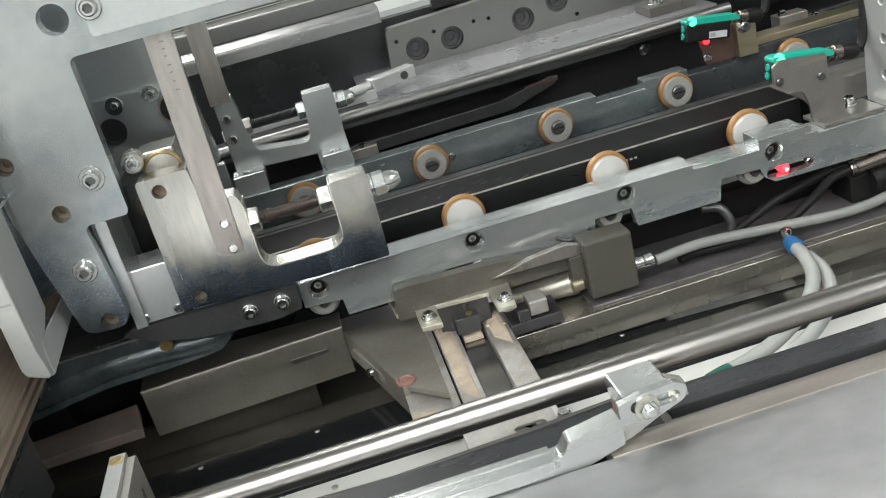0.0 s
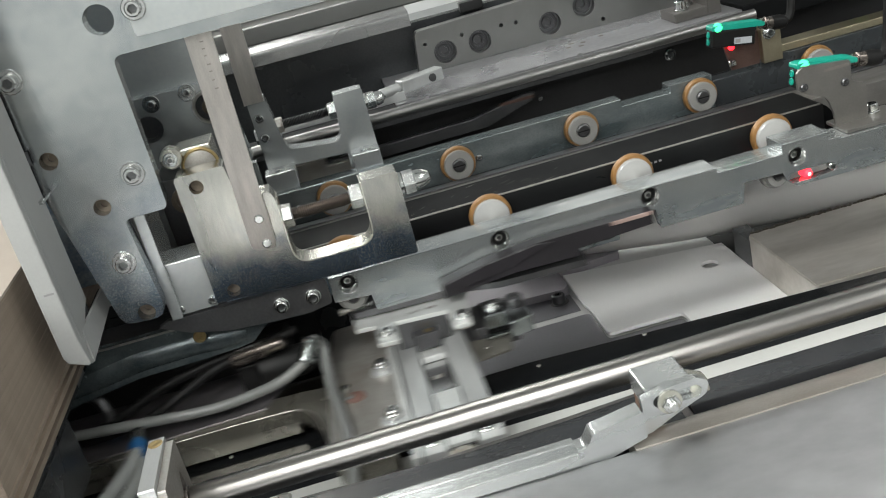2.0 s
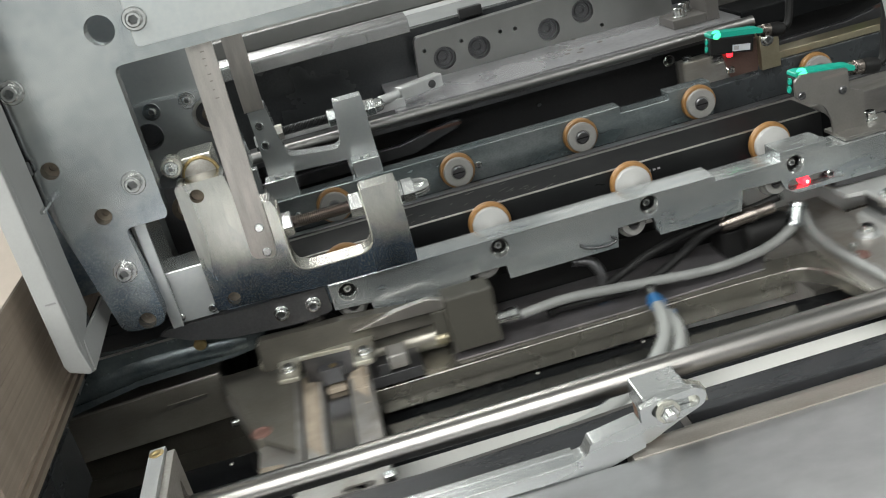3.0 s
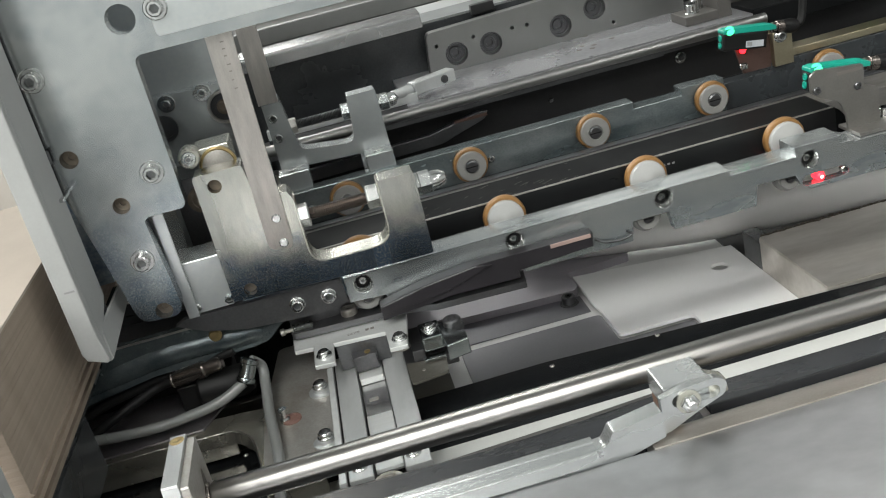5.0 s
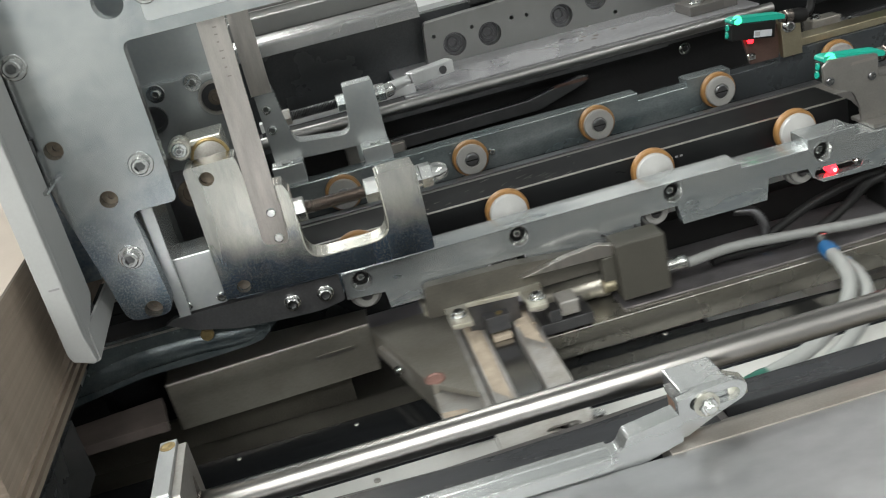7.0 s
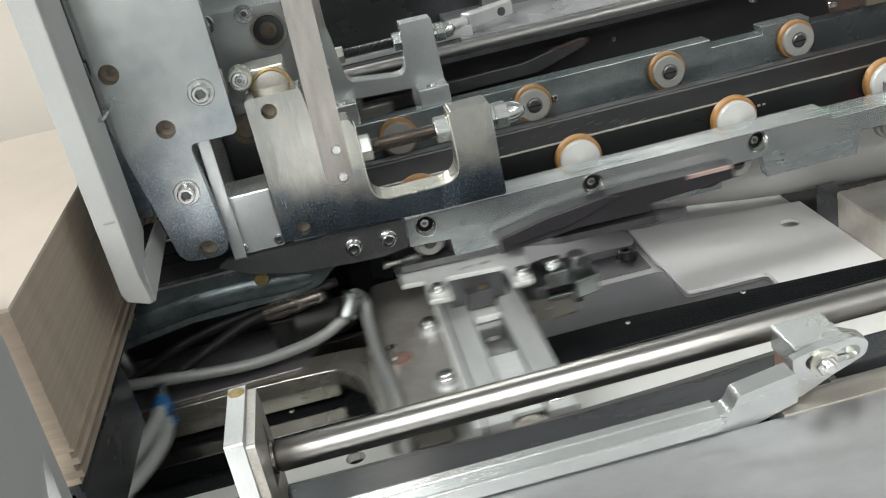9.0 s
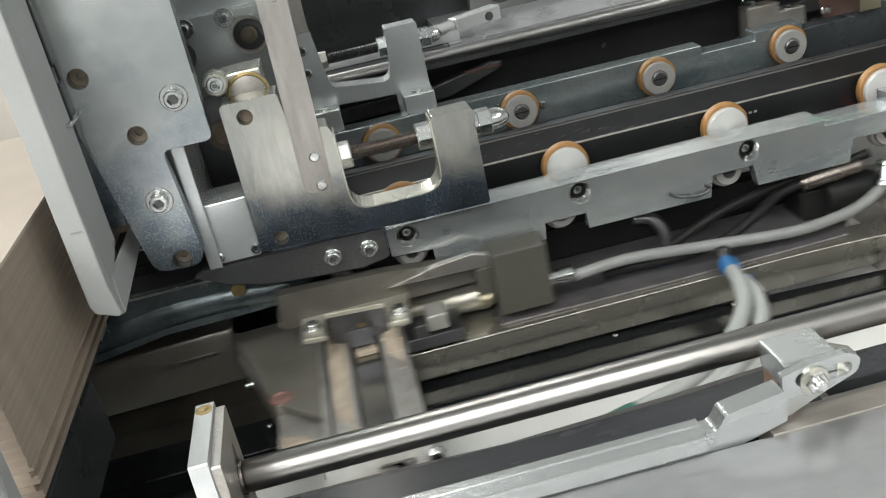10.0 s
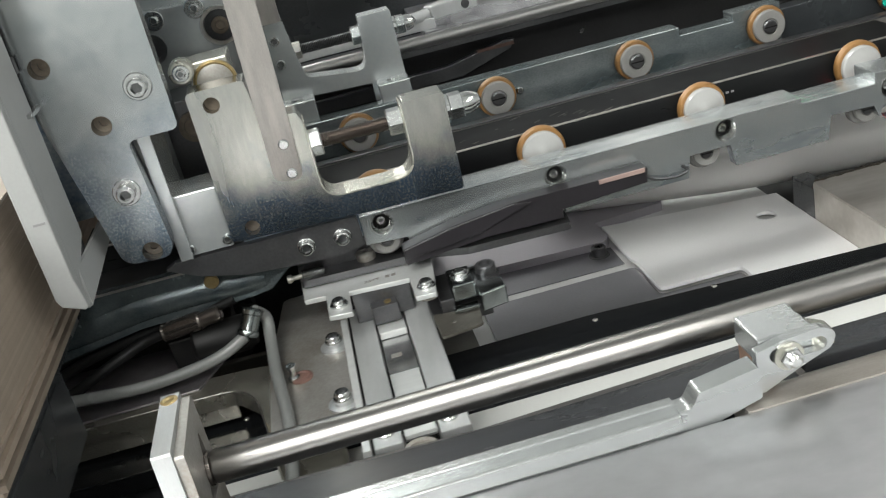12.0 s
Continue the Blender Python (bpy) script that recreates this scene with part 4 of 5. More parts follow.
    part("base", box(222, 252, 228, 262, 153, 161), CASE, foot, bevel=0.6)
    screw((233, 240, 161), UP, foot, 5, 7, 6.5)
    screw((243, 254, 161), UP, foot, 5, 7, 6.5)
    case = thing("rear_casing", (320, 300, 156), "grey sheet casing with a bright pull bar", "casing")
    part("case", box(280, 342, 268, 330, 153, 330), CASE, case, bevel=2)
    part("pull_bar", tube([(276, 262, 166), (300, 258, 172), (330, 258, 176), (340, 264, 184)], 2.4), SCREW, case, smooth=True)
    frame_ = thing("rear_black_frame", (370, 240, 153), "black frame with hanging black cables", "frame")
    part("frame", box(346, 352, 222, 240, 156.2, 330), GUIDE, frame_)
    part("frame", box(352, 600, 232, 240, 156.2, 330), GUIDE, frame_)
    part("cable", tube([(349, 215, 330), (345, 212, 240), (340, 213, 190), (336, 212, 153)], 3.2), PLASTIC, frame_, smooth=True)
    part("indicator", lathe((392, 231, 172), FRONT, [(3, 0), (3, 2), (0, 3)], 12), LIME, frame_, "lit yellow-green indicator cap")
    strip = thing("side_strip", (340, 190, 130), "bright angled strip on the rear rail", "strip")
    part("strip", box(256, 460, 148, 166, 127.2, 133), BRASS_PALE, strip, bevel=0.5)


TABLE = material("table_plate", (0.52, 0.52, 0.54), 0.28, 0.6, tint=(0.32, 0.32, 0.335), coarse=10, fine=200)
REAR_ROD = material("dull_rear_rod", (0.30, 0.295, 0.29), 0.34, 1.0, spots=0.1, coarse=6)
GREY_BAR = material("greyed_crossbar", (0.40, 0.40, 0.40), 0.26, 0.9, spots=0.3, coarse=7)
CASE = material("brown_grey_casing", (0.10, 0.094, 0.088), 0.45, 0.3, spots=0.2, coarse=12)
LIME = material("lime_indicator", (0.35, 0.9, 0.04), 0.4, glow=0.7)
LEDGE = material("ledge_steel", (0.22, 0.21, 0.20), 0.42, 0.5, spots=0.3, stretch=(1, 4, 4))
BRASS_PALE = material("yellow_chromate", (0.46, 0.41, 0.29), 0.32, 0.9, spots=0.25)


# ---- photoelectric sensors ----
def sensor(at, label):
    """Its base point is the lower left front of the body; it lies along x, dipping by ten degrees."""
    s = thing("photo_sensor", at, label, "sensor", "photo sensors")
    turn = Matrix.Translation(at) @ Matrix.Rotation(radians(9), 4, "Y")

    def add(name, bm, mat, **more):
        bmesh.ops.transform(bm, matrix=turn, verts=bm.verts)
        return part(name, bm, mat, more.pop("on", s), **more)
    body = add("body", box(0, 36, 0, 11, 0, 13), PLASTIC, bevel=1.0)
    cap = add("cap", plate("xz", -0.2, 11.2, rounded([(0, 13, 1), (0, 16, 1.5), (4, 17, 2), (38, 17.6, 2), (43, 16.8, 2), (43, 13.5, 1)])), TEAL, bevel=1.2, label="bright teal plastic cap")
    add("led", lathe((5, 0.6, 15.6), (-0.2, -0.85, 0.45), [(3.6, -1), (3.6, 0.2), (2.6, 1.0), (0, 1.4)], 18), GREEN_LED, on=cap, label="glowing green lamp", smooth=True)
    for z in (4, 9.5):
        add("button", lathe((-0.1, 5.5, z), LEFT, [(2.5, 0), (2.5, 0.8), (1.9, 1.1), (1.7, 0.4)], 16), TEAL, on=body, label="teal adjuster dial")
        add("dial_slot", box(-1.0, -0.4, 3.9, 7.1, z - 0.4, z + 0.4), TEAL, on=body)
    add("label", box(18.5, 33, -0.25, 0, 1.5, 6.5), LABEL, on=body, label="small silver label")
    add("label_print", box(19.5, 23.5, -0.4, -0.25, 2.5, 5.5), INK, on=body)
    add("connector", lathe((42, 5.5, 14), RIGHT, [(4.2, 0), (4.2, 3), (5, 3.4), (5, 9), (4.2, 9.6), (0, 9.6)], 18), GUN, smooth=True)
    add("plug", lathe((51, 5.5, 14), RIGHT, [(5.4, 0), (5.8, 7), (5.0, 11), (2.6, 13)], 18), PLASTIC, smooth=True)
    add("cable", tube([(60, 5.5, 14), (66, 6, 17), (68, 8, 30), (68, 12, 70), (69, 14, 150)], 3.0), PLASTIC, smooth=True)
    return s


def build_sensors():
    one = sensor((212, 134, 149), "teal and black photo sensor on a bent bracket")
    part("bracket", plate("xz", 146, 148.5, rounded([(232, 124, 0), (228, 140, 3), (226, 150, 0), (262, 150, 3), (264, 124, 0)])), BRONZE, one, "reddish steel bracket", bevel=0.3)
    part("bracket_foot", box(256, 272, 140, 148, 124, 158), BRASS_PALE, one, bevel=0.5)
    screw((262, 140, 148), FRONT, one, 4, 3, 5.4)
    screw((230, 140, 130), UP, one, 3.4, 4, 0)
    part("beam_window", lathe((231, 142, 144), FRONT, [(2.4, 0), (2.4, 1.5), (0, 2)], 14), RED_LED, one, "red light window")
    two = sensor((219, 19, 138), "teal and black photo sensor on a folded steel plate")
    outline = rounded([(219, 137, 4), (219, 149, 4), (224, 152.5, 3), (257, 148.5, 2), (257, 134, 1), (267, 130, 3), (267, 103.3, 0), (244, 103.3, 0), (243, 115, 6), (239, 127, 8), (226, 132.5, 5)], 6)
    part("bracket", plate("xz", 16, 18.4, outline), BARE_STEEL, two, "folded bare steel bracket", bevel=0.4)
    part("bracket_foot", box(244, 288, 3, 30, 103.3, 105.8), BARE_STEEL, two, bevel=0.4)
    for x in (263, 274):
        screw((x, 23, 105.8), UP, two, 4, 5, 5)
    for x, z in ((223, 138.5), (252, 134.5)):
        screw((x, 16, z), FRONT, two, 2.8, 1.8, 0, "dark screw", BURNISHED)
    part("text_bar", box(238, 256, 15.85, 16, 145, 147), STAMP, two)
    upright = thing("end_upright", (300, 20, 103), "milled aluminium upright with round holes on the rail end", "upright")
    part("upright", plate("yz", 292, 304, [(2, 103.3), (2, 420), (30, 420), (30, 103.3)], [circle(8, 125, 3), circle(8, 150, 3), circle(8, 175, 3)]), ALU, upright, bevel=0.8)
    part("flange", plate("xz", 0, 6, [(304, 103.3), (304, 420), (340, 420), (340, 103.3)]), ALU, upright, bevel=0.6)


BARE_STEEL = material("bare_steel_bracket", (0.25, 0.24, 0.225), 0.4, 0.8, spots=0.2, coarse=40)
BRONZE = material("reddish_steel", (0.15, 0.095, 0.08), 0.45, 0.7, spots=0.3)


# ---- the reciprocating carriage ----
def carriage_unit(car, dx, leg_mat, dusty):
    def P(name, bm, mat, **more):
        bmesh.ops.translate(bm, vec=(dx, 0, 0), verts=bm.verts)
        return part(name, bm, mat, car, **more)
    foot = [(-166, -92, 2), (-139, -92, 2), (-139, 24, 2), (-192, 24, 2), (-166, -50, 4)] if dusty else [(-186, -92, 4), (-139, -92, 2), (-139, 66, 2), (-176, 66, 6), (-186, -20, 8)]
    base = P("base_plate", plate("xy", 33, 40, rounded(foot)), STEEL, bevel=0.6, label="stained steel base plate")
    if dusty:
        P("seal_ring", lathe((-163, -49, 46), UP, [(6.4, 0), (6.2, 1.2), (4.6, 1.8), (3.6, 1.0), (0, 1.0)], 20), SEAL, label="ring of red sealant", smooth=True)
        P("gusset_screw", lathe((-182, -15, 40), (-0.9, -0.35, 0.1), [(3.2, 0), (3.2, 2.2), (2.2, 3), (0, 3)], 16), SCREW, label="bright gusset screw", smooth=True)
        P("dust", hull([(-166, -78, 40.2), (-152, -80, 40.2), (-148, -88, 40.2), (-164, -90, 40.2), (-158, -82, 42), (-156, -86, 41.6)]), DUST, label="heap of brown board dust")
    else:
        for x, y in ((-147, -76), (-147.5, -14)):
            P("spacer", lathe((x, y, 40), UP, [(8.4, 0), (8.4, 1.2), (5.4, 1.6), (5.4, 3.6), (4.8, 4.0)], 24), ALU, smooth=True)
            screw((x + dx, y, 44.0), UP, base, 4.2, 2.4, 5.0)
        P("seal_ring", lathe((-168, -38, 40), UP, [(6.4, 0), (6.2, 1.2), (4.6, 1.8), (3.6, 1.0), (0, 1.0)], 20), SEAL, label="ring of red sealant", smooth=True)
        P("nipple", lathe((-172, -38, 40), UP, [(3.4, 0), (3.2, 2), (2.0, 3), (2.0, 7), (2.8, 7.4), (2.8, 9.4), (1.4, 9.4), (1.2, 8)], 16), SCREW, label="bright grease nipple", smooth=True)
    leg_label = "dusty milled slide leg" if dusty else "bright milled slide leg"
    P("slide_strip", box(-141.5, -137.4, -133, 8, 34, 47.4), SLIDE_BRIGHT if not dusty else leg_mat, bevel=0.5)
    P("groove", box(-137.4, -136, -132, 8, 34, 44), PLASTIC)
    leg = P("slide_leg", box(-136, -122.4, -133, 12, 34, 47), leg_mat, bevel=0.6, label=leg_label)
    right_leg = P("slide_leg", box(-104.6, -90, -134, 12, 34, 47), leg_mat, bevel=0.6, label=leg_label)
    P("slide_core", box(-121.6, -105.2, -125, 8, 33, 41), POLISHED, bevel=0.4)
    if dusty:
        rng = random.Random(12)
        for x, y0, y1 in ((-129.5, -96, 4), (-97, -46, 4)):
            P("dust", hull([(x - 5, y0 + 14, 47.1), (x + 4, y0, 47.1), (x + 5, y1, 47.1), (x - 6, y1, 47.1), (x, y0 + 24, 47.9), (x + 1, y1 - 8, 48.6), (x - 4, y1 - 4, 48.3)]), DUST, label="brown board dust")
            for k in range(9):
                u, v, r = x + rng.uniform(-5, 5), rng.uniform(y0 - 8, y1 - 4), rng.uniform(0.8, 2.4)
                P("dust_clump", lathe((u, v, 47.2), UP, [(r, 0), (r * 0.8, r * 0.35), (0, r * 0.5)], 7), DUST)
        P("core_dust", box(-119.8, -107, -18, 2, 41, 44.6), DUST, bevel=0.8, label="packed brown dust")
    else:
        P("core_cap", box(-121.4, -105.4, -24, -2, 41, 45.6), SLIDE_BRIGHT, bevel=0.8)
        P("core_tile", box(-121.2, -105.4, -124, -66, 41, 43.4), SLIDE_BRIGHT, bevel=0.5)
        P("core_mark", box(-118, -112, -46, -42, 41, 41.3), STEEL, bevel=0.1)
    if dusty:
        P("end_plate", plate("xy", 47.1, 48.6, [(-143, -119), (-93, -119), (-94, -142), (-143, -144)], [slot(-114, -102, -137, 2.8)]), STEEL, bevel=0.3, label="grey slotted end plate")
        P("end_stud", lathe((-90, -140, 47), UP, [(4, 0), (4, 4), (3, 6), (0, 6.4)], 12), SCREW, smooth=True)
    for x, y, on in () if dusty else ((-129.5, -122, leg), (-99, -123, right_leg)):
        screw((x + dx, y, 47), UP, on, 3.6, 1.6, 4.8)
    P("round_boss", lathe((-115, -139, 40), UP, [(9.4, 0), (9.4, 4), (8.4, 5.2), (6, 5.2), (5.6, 4.4), (2.6, 4.4), (2.2, 5.6), (0, 5.6)], 28), STEEL, smooth=True)
    outline = [(-158, 22), (-157, -7), (-144.5, -8.5), (-144.5, -35), (-131.5, -37), (-131.5, -11), (-97, -15), (-97, -40), (-85.5, -41), (-81, 1), (-80, 22)]
    top = P("top_bracket", plate("xy", 67, 70, outline), DUSTY_ZINC if dusty else SATIN, bevel=0.4)
    for x, y in ((-138, -25), (-89.5, -31)):
        P("tab_rim", lathe((x, y + 0.5, 63.5), UP, [(5.6, 0), (5.6, 1)], 18), STEEL, smooth=True)
        screw((x + dx, y + 0.5, 70), UP, top, 3.8, 2.4, 5.2)
    P("stamp", digits("2679", 4.4, (-122, -6.4, 70.1)), STAMP)
    for x in (-109.5, -106):
        P("stamp", box(x, x + 2.4, -6.2, -3.2, 70, 70.12), STAMP)
    P("core_block", box(-131, -97.4, -8, 14, 47, 66.8), BURNISHED, bevel=0.5)
    P("core_tab", box(-122, -106.5, -16, -4, 47, 58), BURNISHED, bevel=0.5)
    P("brass_pin", lathe((-112, -12, 58), UP, [(2, 0), (2, 0.8), (0, 1.2)], 14), BRASS)
    P("brass_pin", lathe((-113, -4, 61), FRONT, [(2, 0), (2, 0.8), (0, 1.2)], 14), BRASS)
    ridges = []
    for i in range(10):
        ridges += [(3.9, i * 1.45), (2.8, i * 1.45 + 0.72)]
    P("spring", lathe((-155.4, 12.4, 76.6), RIGHT, ridges, 16), SCREW, label="small bright coil spring")
    P("spring_pin", lathe((-164, 12.4, 76.6), RIGHT, [(2.4, 0), (2.4, 2.4), (1.4, 2.8), (1.4, 8.6)], 14), STEEL, smooth=True)
    P("clamp_arm", box(-84, -76.2, -30, -18, 50, 58), BURNISHED, bevel=0.6)
    P("cross_tie", box(-90, -56, -30, 20, 42, 50), BURNISHED, bevel=0.6)
    P("collar", lathe((-117, 15, 75.4), UP, [(5.6, 0), (5.8, 4), (5.0, 5), (2.4, 5), (2, 2), (0, 2)], 22), STEEL, smooth=True)
    if dusty:
        P("clamp_block", box(-76, -64, -30, -14, 52, 62), STEEL, bevel=1.0)
        return
    clamp = P("clamp_block", box(-76, -63, -32, -10, 56, 66), CLAMP_ZINC, bevel=0.9)
    jaw = P("clamp_jaw", plate("xy", 52, 63, [(-62.8, -10), (-62.8, -44), (-48, -41), (-48, -28), (-56, -27), (-56, -10)]), CLAMP_ZINC, bevel=0.8)
    screw((-69.5 + dx, -20, 66), UP, clamp, 3.8, 1.8, 5.4)
    P("clamp_tab", box(-78, -64, -38, -32.2, 52, 54), CLAMP_ZINC, bevel=0.4)
    P("knob", lathe((-54, -17, 63), UP, [(7.4, -3), (7.4, -1.6), (6.0, -1.2), (6.0, 3.6), (5.2, 4.4), (3.4, 4.4), (3, 2.4), (0, 2.4)], 20), BURNISHED, label="dark cap screw", smooth=True)
    P("tongue", plate("xy", 49.6, 51.2, rounded([(-90, -30, 0), (-64, -35, 3), (-65.5, -54, 4), (-89, -57, 2)])), OLIVE, bevel=0.3)
    screw((-80 + dx, -44, 49), UP, jaw, 1.4, 2.6, 0, "", STEEL)


def build_carriage():
    car = thing("feeder_carriage", (-112, -30, 28), "reciprocating feeder carriage with slide legs, pusher blades and hoses", "carriage")
    carriage_unit(car, 0, SLIDE_LEG, False)
    carriage_unit(car, -406, DUSTY, True)
    part("pusher_blade", plate("xy", 71, 75.4, rounded([(-158, 26, 2), (-157, 7, 3), (-82, 1.5, 2), (-60, -8, 3), (0, -12, 2), (2, 6, 2), (-20, 26, 0)])), BURNISHED, car, "dark thin pusher blade", bevel=0.4)
    part("pusher_web", plate("xz", 18, 23, [(-157, 75.4), (-6, 75.4), (-6, 82), (-40, 86), (-124, 86), (-157, 80)]), BURNISHED, car, bevel=0.5)
    part("pusher_wedge", plate("xz", -12, -1.5, [(-96, 76), (-49, 80), (-3, 79), (-3, 84), (48, 86.5), (49, 95.5), (-30, 96), (-66, 92), (-96, 86)]), WEDGE, car, "dark lilac-grey pusher wedge", bevel=0.6)
    part("pusher_cheek", plate("xz", -13.4, -12, [(-96, 80), (-52, 84), (-20, 94), (-30, 95.6), (-66, 91.6), (-96, 85.6)]), WEDGE, car, bevel=0.3)
    part("pusher_tip", box(20, 47, -13, -11.9, 93.4, 95.8), PINK_TIP, car, "pinkish pusher tip")
    part("pusher_blade", plate("xz", -10, -2, rounded([(-562, 66, 3), (-560, 88, 4), (-500, 86, 2), (-429, 78, 0), (-429, 66, 0)])), OLIVE, car, "dull steel pusher blade", bevel=0.5)
    part("pusher_tip", plate("xz", -15, -10, [(-500, 78), (-470, 84), (-448, 86), (-436, 82), (-440, 76)]), SPRING, car, "bright pusher tip", bevel=0.5)
    valve = part("valve_block", box(-439, -407, -22, -2, 46, 85), OLIVE_BLOCK, car, "matt olive-black valve block", bevel=1.2)
    part("valve_neck", box(-448, -439, -16, -4, 52, 76), OLIVE_BLOCK, car, bevel=0.8)
    part("fitting", lathe((-407, -10, 56), RIGHT, [(4.4, 0), (4.4, 8), (5, 8.5), (5, 14), (4, 15)], 18), SCREW, valve, "bright hose fitting", smooth=True)
    part("fitting", lathe((-449, -14, 56), RIGHT, [(4.4, 0), (4.4, 7), (3.4, 8)], 16), BRASS_PALE, car, smooth=True)
    part("cable", tube([(-390, -10, 54), (-360, -12, 57), (-322, -15, 55), (-262, -17, 50), (-230, -13, 49.6), (-210, -8.5, 51.6), (-195, -4, 57)], 3.5, 12), CABLE, car, "light grey cable", smooth=True)
    part("connector", lathe((-194, -4, 57), (0.45, 0.36, 0.82), [(3.6, -0.6), (6.2, 0), (6.5, 1.4), (6.2, 3), (5.3, 3.4), (5.2, 10), (5.4, 12), (6.2, 12.6), (6.4, 15), (5.8, 16), (3.2, 16.4)], 24), CLAMP_ZINC, car, "bright metal cable connector", smooth=True)
    part("connector", lathe((-240, 8, 67), (0.96, -0.2, 0.17), [(3.8, 0), (5.4, 0.4), (5.6, 1.4), (5.0, 2), (5.0, 4), (5.6, 4.6), (5.4, 24), (4.6, 25), (4.4, 36), (3, 37)], 20), GUN, car, "gunmetal cable connector", smooth=True)
    part("cable", tube([(-238, 8, 67.4), (-254, 8, 64), (-275, -4, 60), (-300, -10, 52), (-330, -8, 48), (-370, 0, 46)], 3.2, 12), PLASTIC, car, "black cable", smooth=True)
    part("cable", tube([(-196, 8, 76), (-215, 10, 72), (-246, 14, 68), (-290, 12, 60), (-330, 6, 48), (-372, -4, 46)], 3.0, 12), PLASTIC, car, "black cable", smooth=True)
    part("cable", tube([(-187, 3, 68), (-182, 6, 60), (-182, -4, 51), (-181, -30, 46), (-178, -59, 45), (-175.5, -88, 43.4), (-177, -118, 36), (-180, -150, 28)], 3.5, 12), CABLE, car, "light grey cable", smooth=True)
    part("cable_boot", lathe((-226, 8, 54), RIGHT, [(9, 0), (11, 2), (11, 30), (8, 36)], 20), PLASTIC, car, "black cable boot", smooth=True)
    part("terminal_box", box(-240, -203, 8, 34, 41, 60), PLASTIC, car, "dark terminal box", bevel=1.2)
    part("terminal_mark", box(-228, -212, 12, 20, 60, 60.6), PINK_TIP, car, "pinkish mark on the terminal box", bevel=0.2)
    outline = rounded([(-500, -27, 4), (-264, -26, 0), (-206, -29, 12), (-193, -48, 10), (-186, -86, 6), (-184, -112, 4), (-150, -112, 4), (-150, -20, 0), (-200, -10, 12), (-500, 16, 2)], 6)
    part("beam", plate("xy", 29.5, 39.3, outline), BEAM, car, "dull cast beam with a curved end", bevel=1.6)
    part("beam_lip", tube([(-498, -27.4, 39.0), (-330, -27, 39.0), (-264, -26.4, 39.0), (-215, -28.6, 39.0), (-204, -32, 39.0), (-196.4, -41, 39.0), (-192, -54, 39.0), (-186.6, -86, 38.8)], 0.5, 8), SPRING, car, "thin bright lip", smooth=True)
    part("beam_face", wall_between((-498, -24), (-208, -25.4), 3, 19, 29.4), BEAM, car, bevel=0.6)
    part("dusty_sheet", plate("xy", 39.4, 41, [(-440, -21), (-330, -22), (-226, -20), (-212, 8), (-214, 40), (-440, 42)]), LAVENDER, car, "dusty steel sheet", bevel=0.4)
    part("tail_wall", wall_between((-741, 39), (-600, 45), 3, 12, 47), TAIL, car, "dull olive-grey channel wall", bevel=0.6)
    part("tail_flange", hull([(-741, 38, 47), (-600, 44, 47), (-741, 80, 47), (-600, 68, 47), (-741, 38, 49.4), (-600, 44, 49.4), (-741, 80, 49.4), (-600, 68, 49.4)]), TAIL, car, bevel=0.5)
    part("tail_slot", wall_between((-640, 42.6), (-614, 43.6), 0.8, 33, 36), SPRING, car, "bright worn slot")
    part("tail_gusset", wall_between((-600, 42), (-572, -56), 4, 26, 46.4), TAIL, car, "diagonal gusset", bevel=0.5)
    part("bright_lip", wall_between((-741, 37.4), (-600, 43.4), 0.9, 47.4, 49), SPRING, car, bevel=0.4)
    part("tail_web", hull([(-600, 42, 42), (-545, 44, 42), (-545, -80, 42), (-570, -54, 42), (-600, 42, 46), (-545, 44, 46), (-545, -80, 46), (-570, -54, 46)]), TAIL, car, bevel=0.5)
    part("tail_arm", plate("xy", 38, 45, [(-860, -8), (-737, -4), (-744, 31), (-860, 16)]), TAIL_PINK, car, "pinkish grey tail plate", bevel=0.6)
    part("air_cylinder", lathe((-494, 4, 50), RIGHT, [(7, 0), (9, 1), (9, 8), (8.4, 9), (8.4, 44), (9, 45), (9, 52), (7, 53)], 24), TAIL, car, "dull grey air cylinder", smooth=True)
    part("rear_bar", box(-490, -206, 43, 57, 26, 62), PLASTIC, car, bevel=0.8)
    part("hose_fitting", lathe((-332, 8, 42), (0.3, -0.3, 0.9), [(3.4, 0), (3.6, 1), (3.6, 6), (2.6, 7)], 14), BLUE, car, "blue hose fitting", smooth=True)
    part("hose_elbow", tube([(-330, 7, 47), (-328, 8, 56), (-333, 12, 66), (-344, 16, 68)], 3.2, 12), BURNISHED, car, "dark hose elbow", smooth=True)
    part("hose_fitting", lathe((-306, -30, 47), (0.05, -0.8, -0.25), [(3.6, -4), (5.4, 0), (5.6, 6), (4.4, 7.5), (4.4, 10)], 18), BLUE, car, "blue push-in hose fitting", smooth=True)
    part("hose_fitting", lathe((-303, -44, 40), (0, 0, 1), [(5.2, 0), (5.2, 3.4), (4, 4.2)], 18), BLUE, car, "blue push-in hose fitting", smooth=True)
    part("hose_elbow", lathe((-306, -26, 42), (0, 0.2, 1), [(3.4, 0), (3.4, 10), (4.2, 10.4), (4.2, 13), (2, 14)], 14), SCREW, car, smooth=True)
    part("hose", tube([(-306, -34, 46), (-309, -52, 46), (-318, -76, 45), (-338, -100, 42), (-368, -116, 36), (-402, -124, 32)], 4.4, 12), HOSE, car, "milky grey air hose", smooth=True)
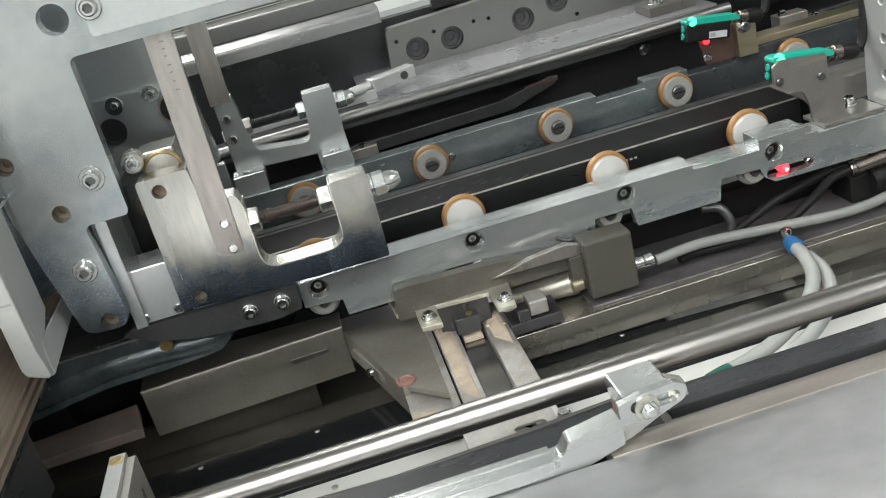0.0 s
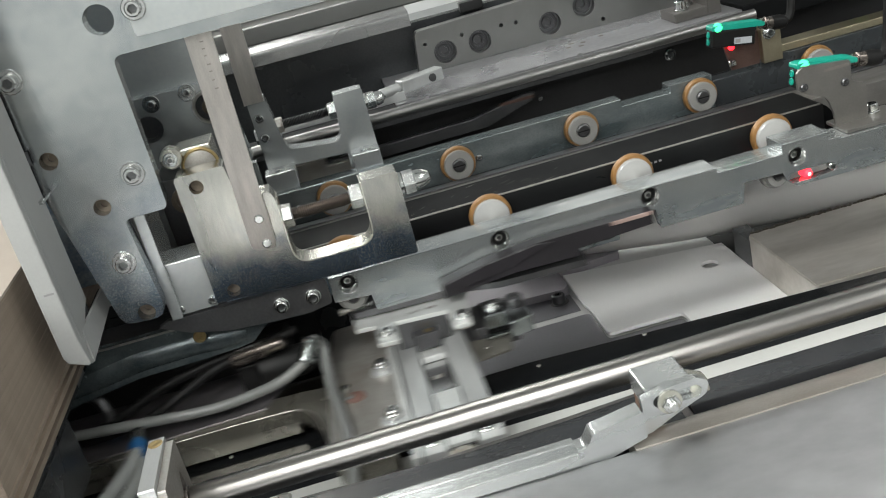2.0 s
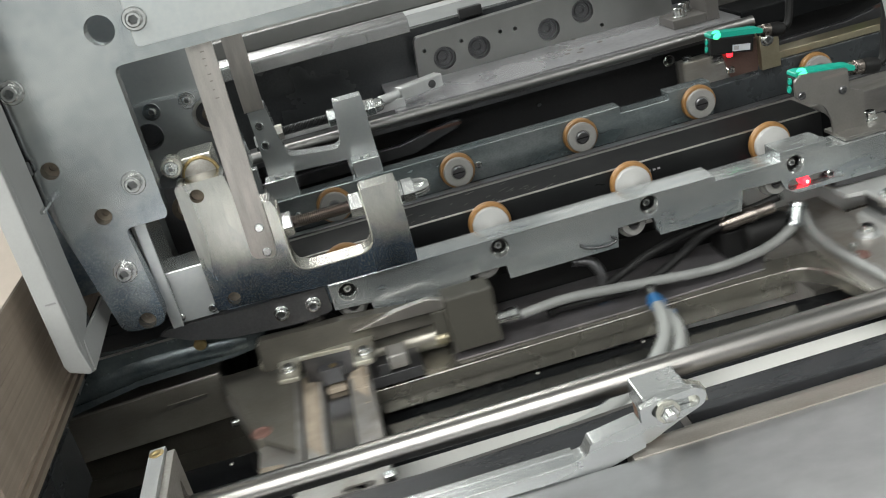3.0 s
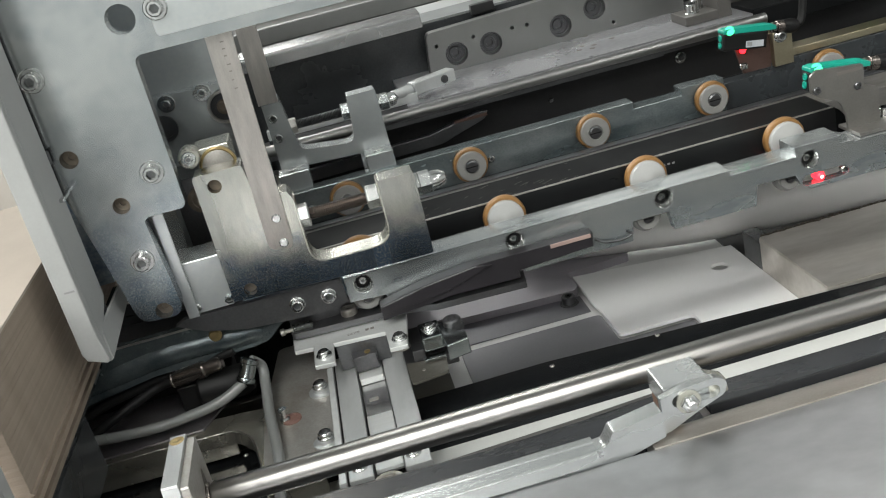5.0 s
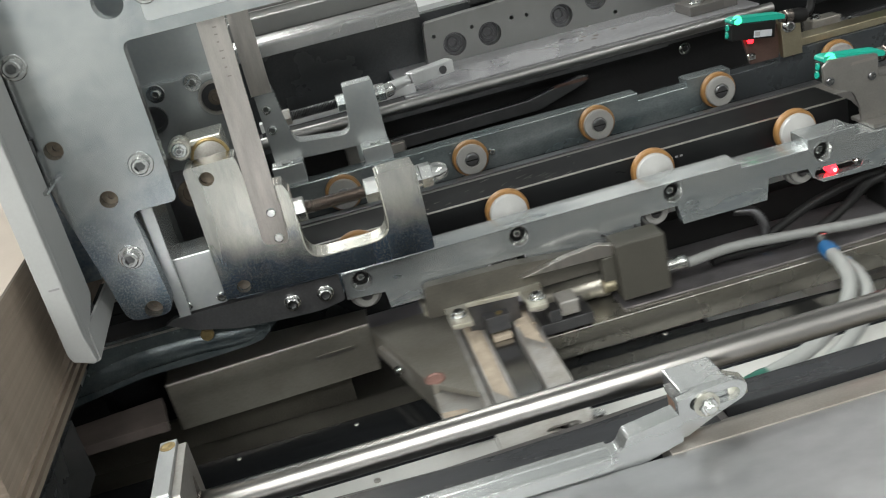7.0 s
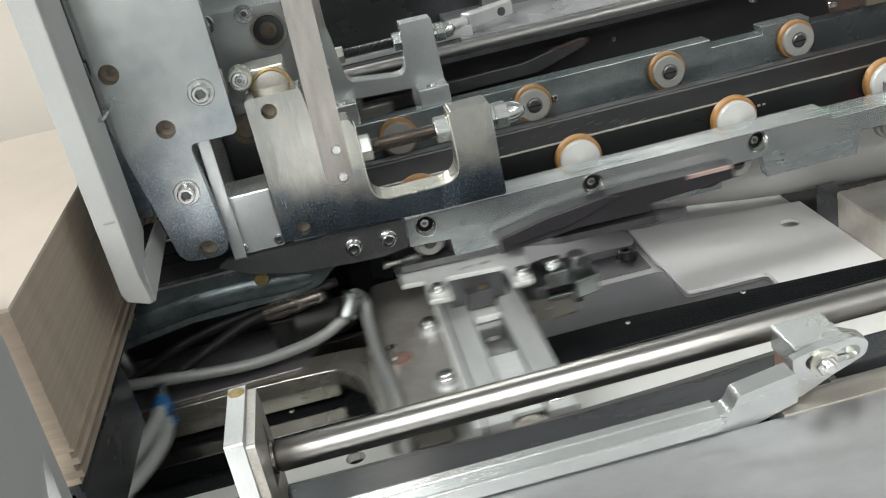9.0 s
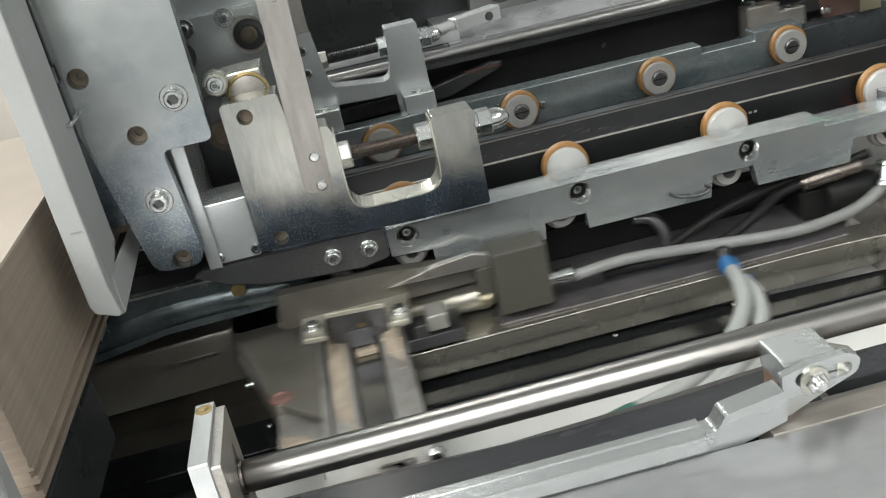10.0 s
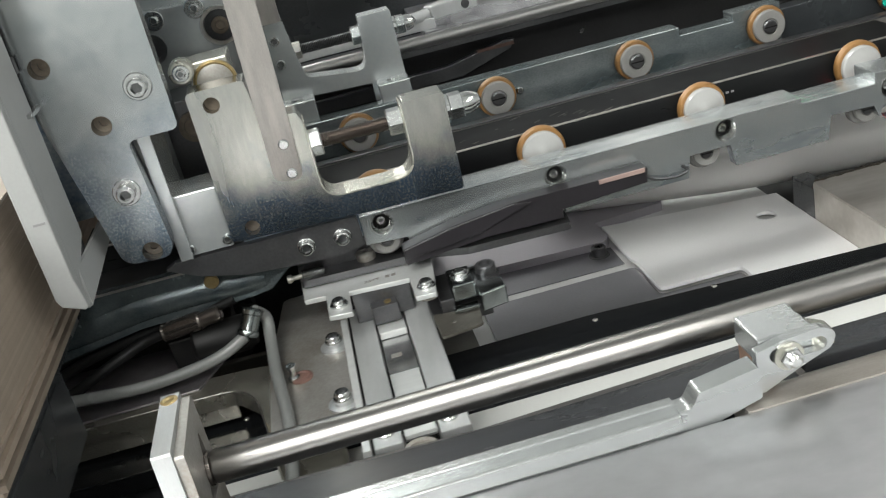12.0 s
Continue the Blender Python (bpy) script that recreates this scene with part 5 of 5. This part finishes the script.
    part("hose", tube([(-303, -44, 42), (-304, -62, 41.5), (-312, -84, 40.5), (-331, -108, 38), (-362, -126, 32.5), (-398, -136, 28)], 4.2, 12), HOSE, car, "milky grey air hose", smooth=True)
    part("hose_plug", lathe((-400, -124, 32.5), (-1, -0.2, -0.1), [(5, -4), (5.4, 0), (5.4, 10), (3, 12)], 16), GREEN_PLUG, car, "dark green hose plug", smooth=True)

    rear = thing("rear_carriage", (-112, 216, 100), "dark rear pusher carriage behind the rear rail", "carriage")
    for dx in (0, -406):
        part("blade", plate("xz", 213, 219, [(-170 + dx, 112), (-168 + dx, 122), (-20 + dx, 124), (26 + dx, 133), (34 + dx, 132), (30 + dx, 126), (-10 + dx, 114)]), BURNISHED, rear, "dark rear pusher blade", bevel=0.5)
        part("blade_tip", box(4 + dx, 33 + dx, 212, 213, 128.5, 131), BRONZE, rear, "reddish pusher tip")
        part("clamp", box(-176 + dx, -150 + dx, 206, 222, 104, 128), STEEL, rear, bevel=0.8)
        part("clamp", box(-150 + dx, -128 + dx, 208, 220, 104, 120), STEEL, rear, bevel=0.8)
        screw((-170 + dx, 212, 128), UP, rear, 3.4, 3, 4)
        screw((-140 + dx, 212, 120), UP, rear, 3.0, 3, 0)
        part("underside", box(-180 + dx, -40 + dx, 200, 226, 92, 104), CAVITY, rear)
    part("beam", box(-560, -130, 222, 232, 80, 92), BURNISHED, rear)
    return car, rear


BEAM = material("cast_beam", (0.41, 0.395, 0.345), 0.27, 0.85, tint=(0.29, 0.275, 0.235), coarse=18)
DUSTY_ZINC = material("dusty_zinc", (0.52, 0.52, 0.47), 0.45, 0.8, tint=(0.38, 0.35, 0.28), coarse=50)
LAVENDER = material("dusty_grey_sheet", (0.29, 0.275, 0.285), 0.34, 0.75, tint=(0.17, 0.16, 0.165), coarse=40)
SLIDE_BRIGHT = material("bright_slide", (0.62, 0.63, 0.62), 0.32, 0.4, spots=0.12, coarse=30, stretch=(1, 6, 1))
CLAMP_ZINC = material("glossy_clamp_zinc", (0.40, 0.43, 0.43), 0.2, 1.0, spots=0.35, coarse=60)
WEDGE = material("lilac_black_wedge", (0.022, 0.020, 0.023), 0.32, 0.0, spots=0.35, coarse=20)
PINK_TIP = material("pinkish_tip", (0.42, 0.30, 0.27), 0.5, 0.3, spots=0.2)
TAIL_PINK = material("pinkish_grey_plate", (0.20, 0.165, 0.15), 0.5, 0.4, spots=0.3, coarse=30)
SATIN = material("satin_zinc", (0.54, 0.55, 0.54), 0.36, 0.45, spots=0.16, coarse=40, fine=600)
SLIDE_LEG = material("milled_slide_leg", (0.52, 0.53, 0.525), 0.36, 0.5, spots=0.2, coarse=26, stretch=(4, 1, 1))
GREEN_PLUG = material("green_plug", (0.01, 0.10, 0.07), 0.4)

build_bed()
build_guard()
build_side_plate()
build_bracket()
build_finger()
build_rail()
build_shaft()
build_rear()
build_sensors()
CARRIAGE, REAR_CARRIAGE = build_carriage()
build_sheets()

# ---- movement: one stroke of the carriage, by seconds from its far right end ----
PERIOD, START = 3.53, 0.0
STROKE = [(0.0, 502), (0.15, 496), (0.30, 462), (0.41, 417), (0.50, 373), (0.60, 314), (0.70, 250), (0.80, 186), (0.91, 122), (1.0, 83), (1.13, 38),
          (1.27, 12), (1.41, 1), (1.52, -1), (1.62, -1), (1.72, 2), (1.82, 11), (1.92, 27), (2.0, 51), (2.1, 86), (2.2, 124), (2.32, 171), (2.44, 216), (2.5, 245), (2.6, 285),
          (2.75, 330), (2.94, 378), (3.0, 393), (3.2, 442), (3.44, 489), (3.53, 502)]


def travel(t):
    """Millimetres from the resting place at the left end."""
    p = (t - START) % PERIOD
    return float(np.interp(p, [a for a, _ in STROKE], [b for _, b in STROKE]))


def motions():
    for ob in (CARRIAGE, REAR_CARRIAGE):
        home = ob.location.copy()
        walk(ob, [(k / 10, pose(home.x + travel(k / 10) * MM, home.y, home.z)) for k in range(121)])


motions()
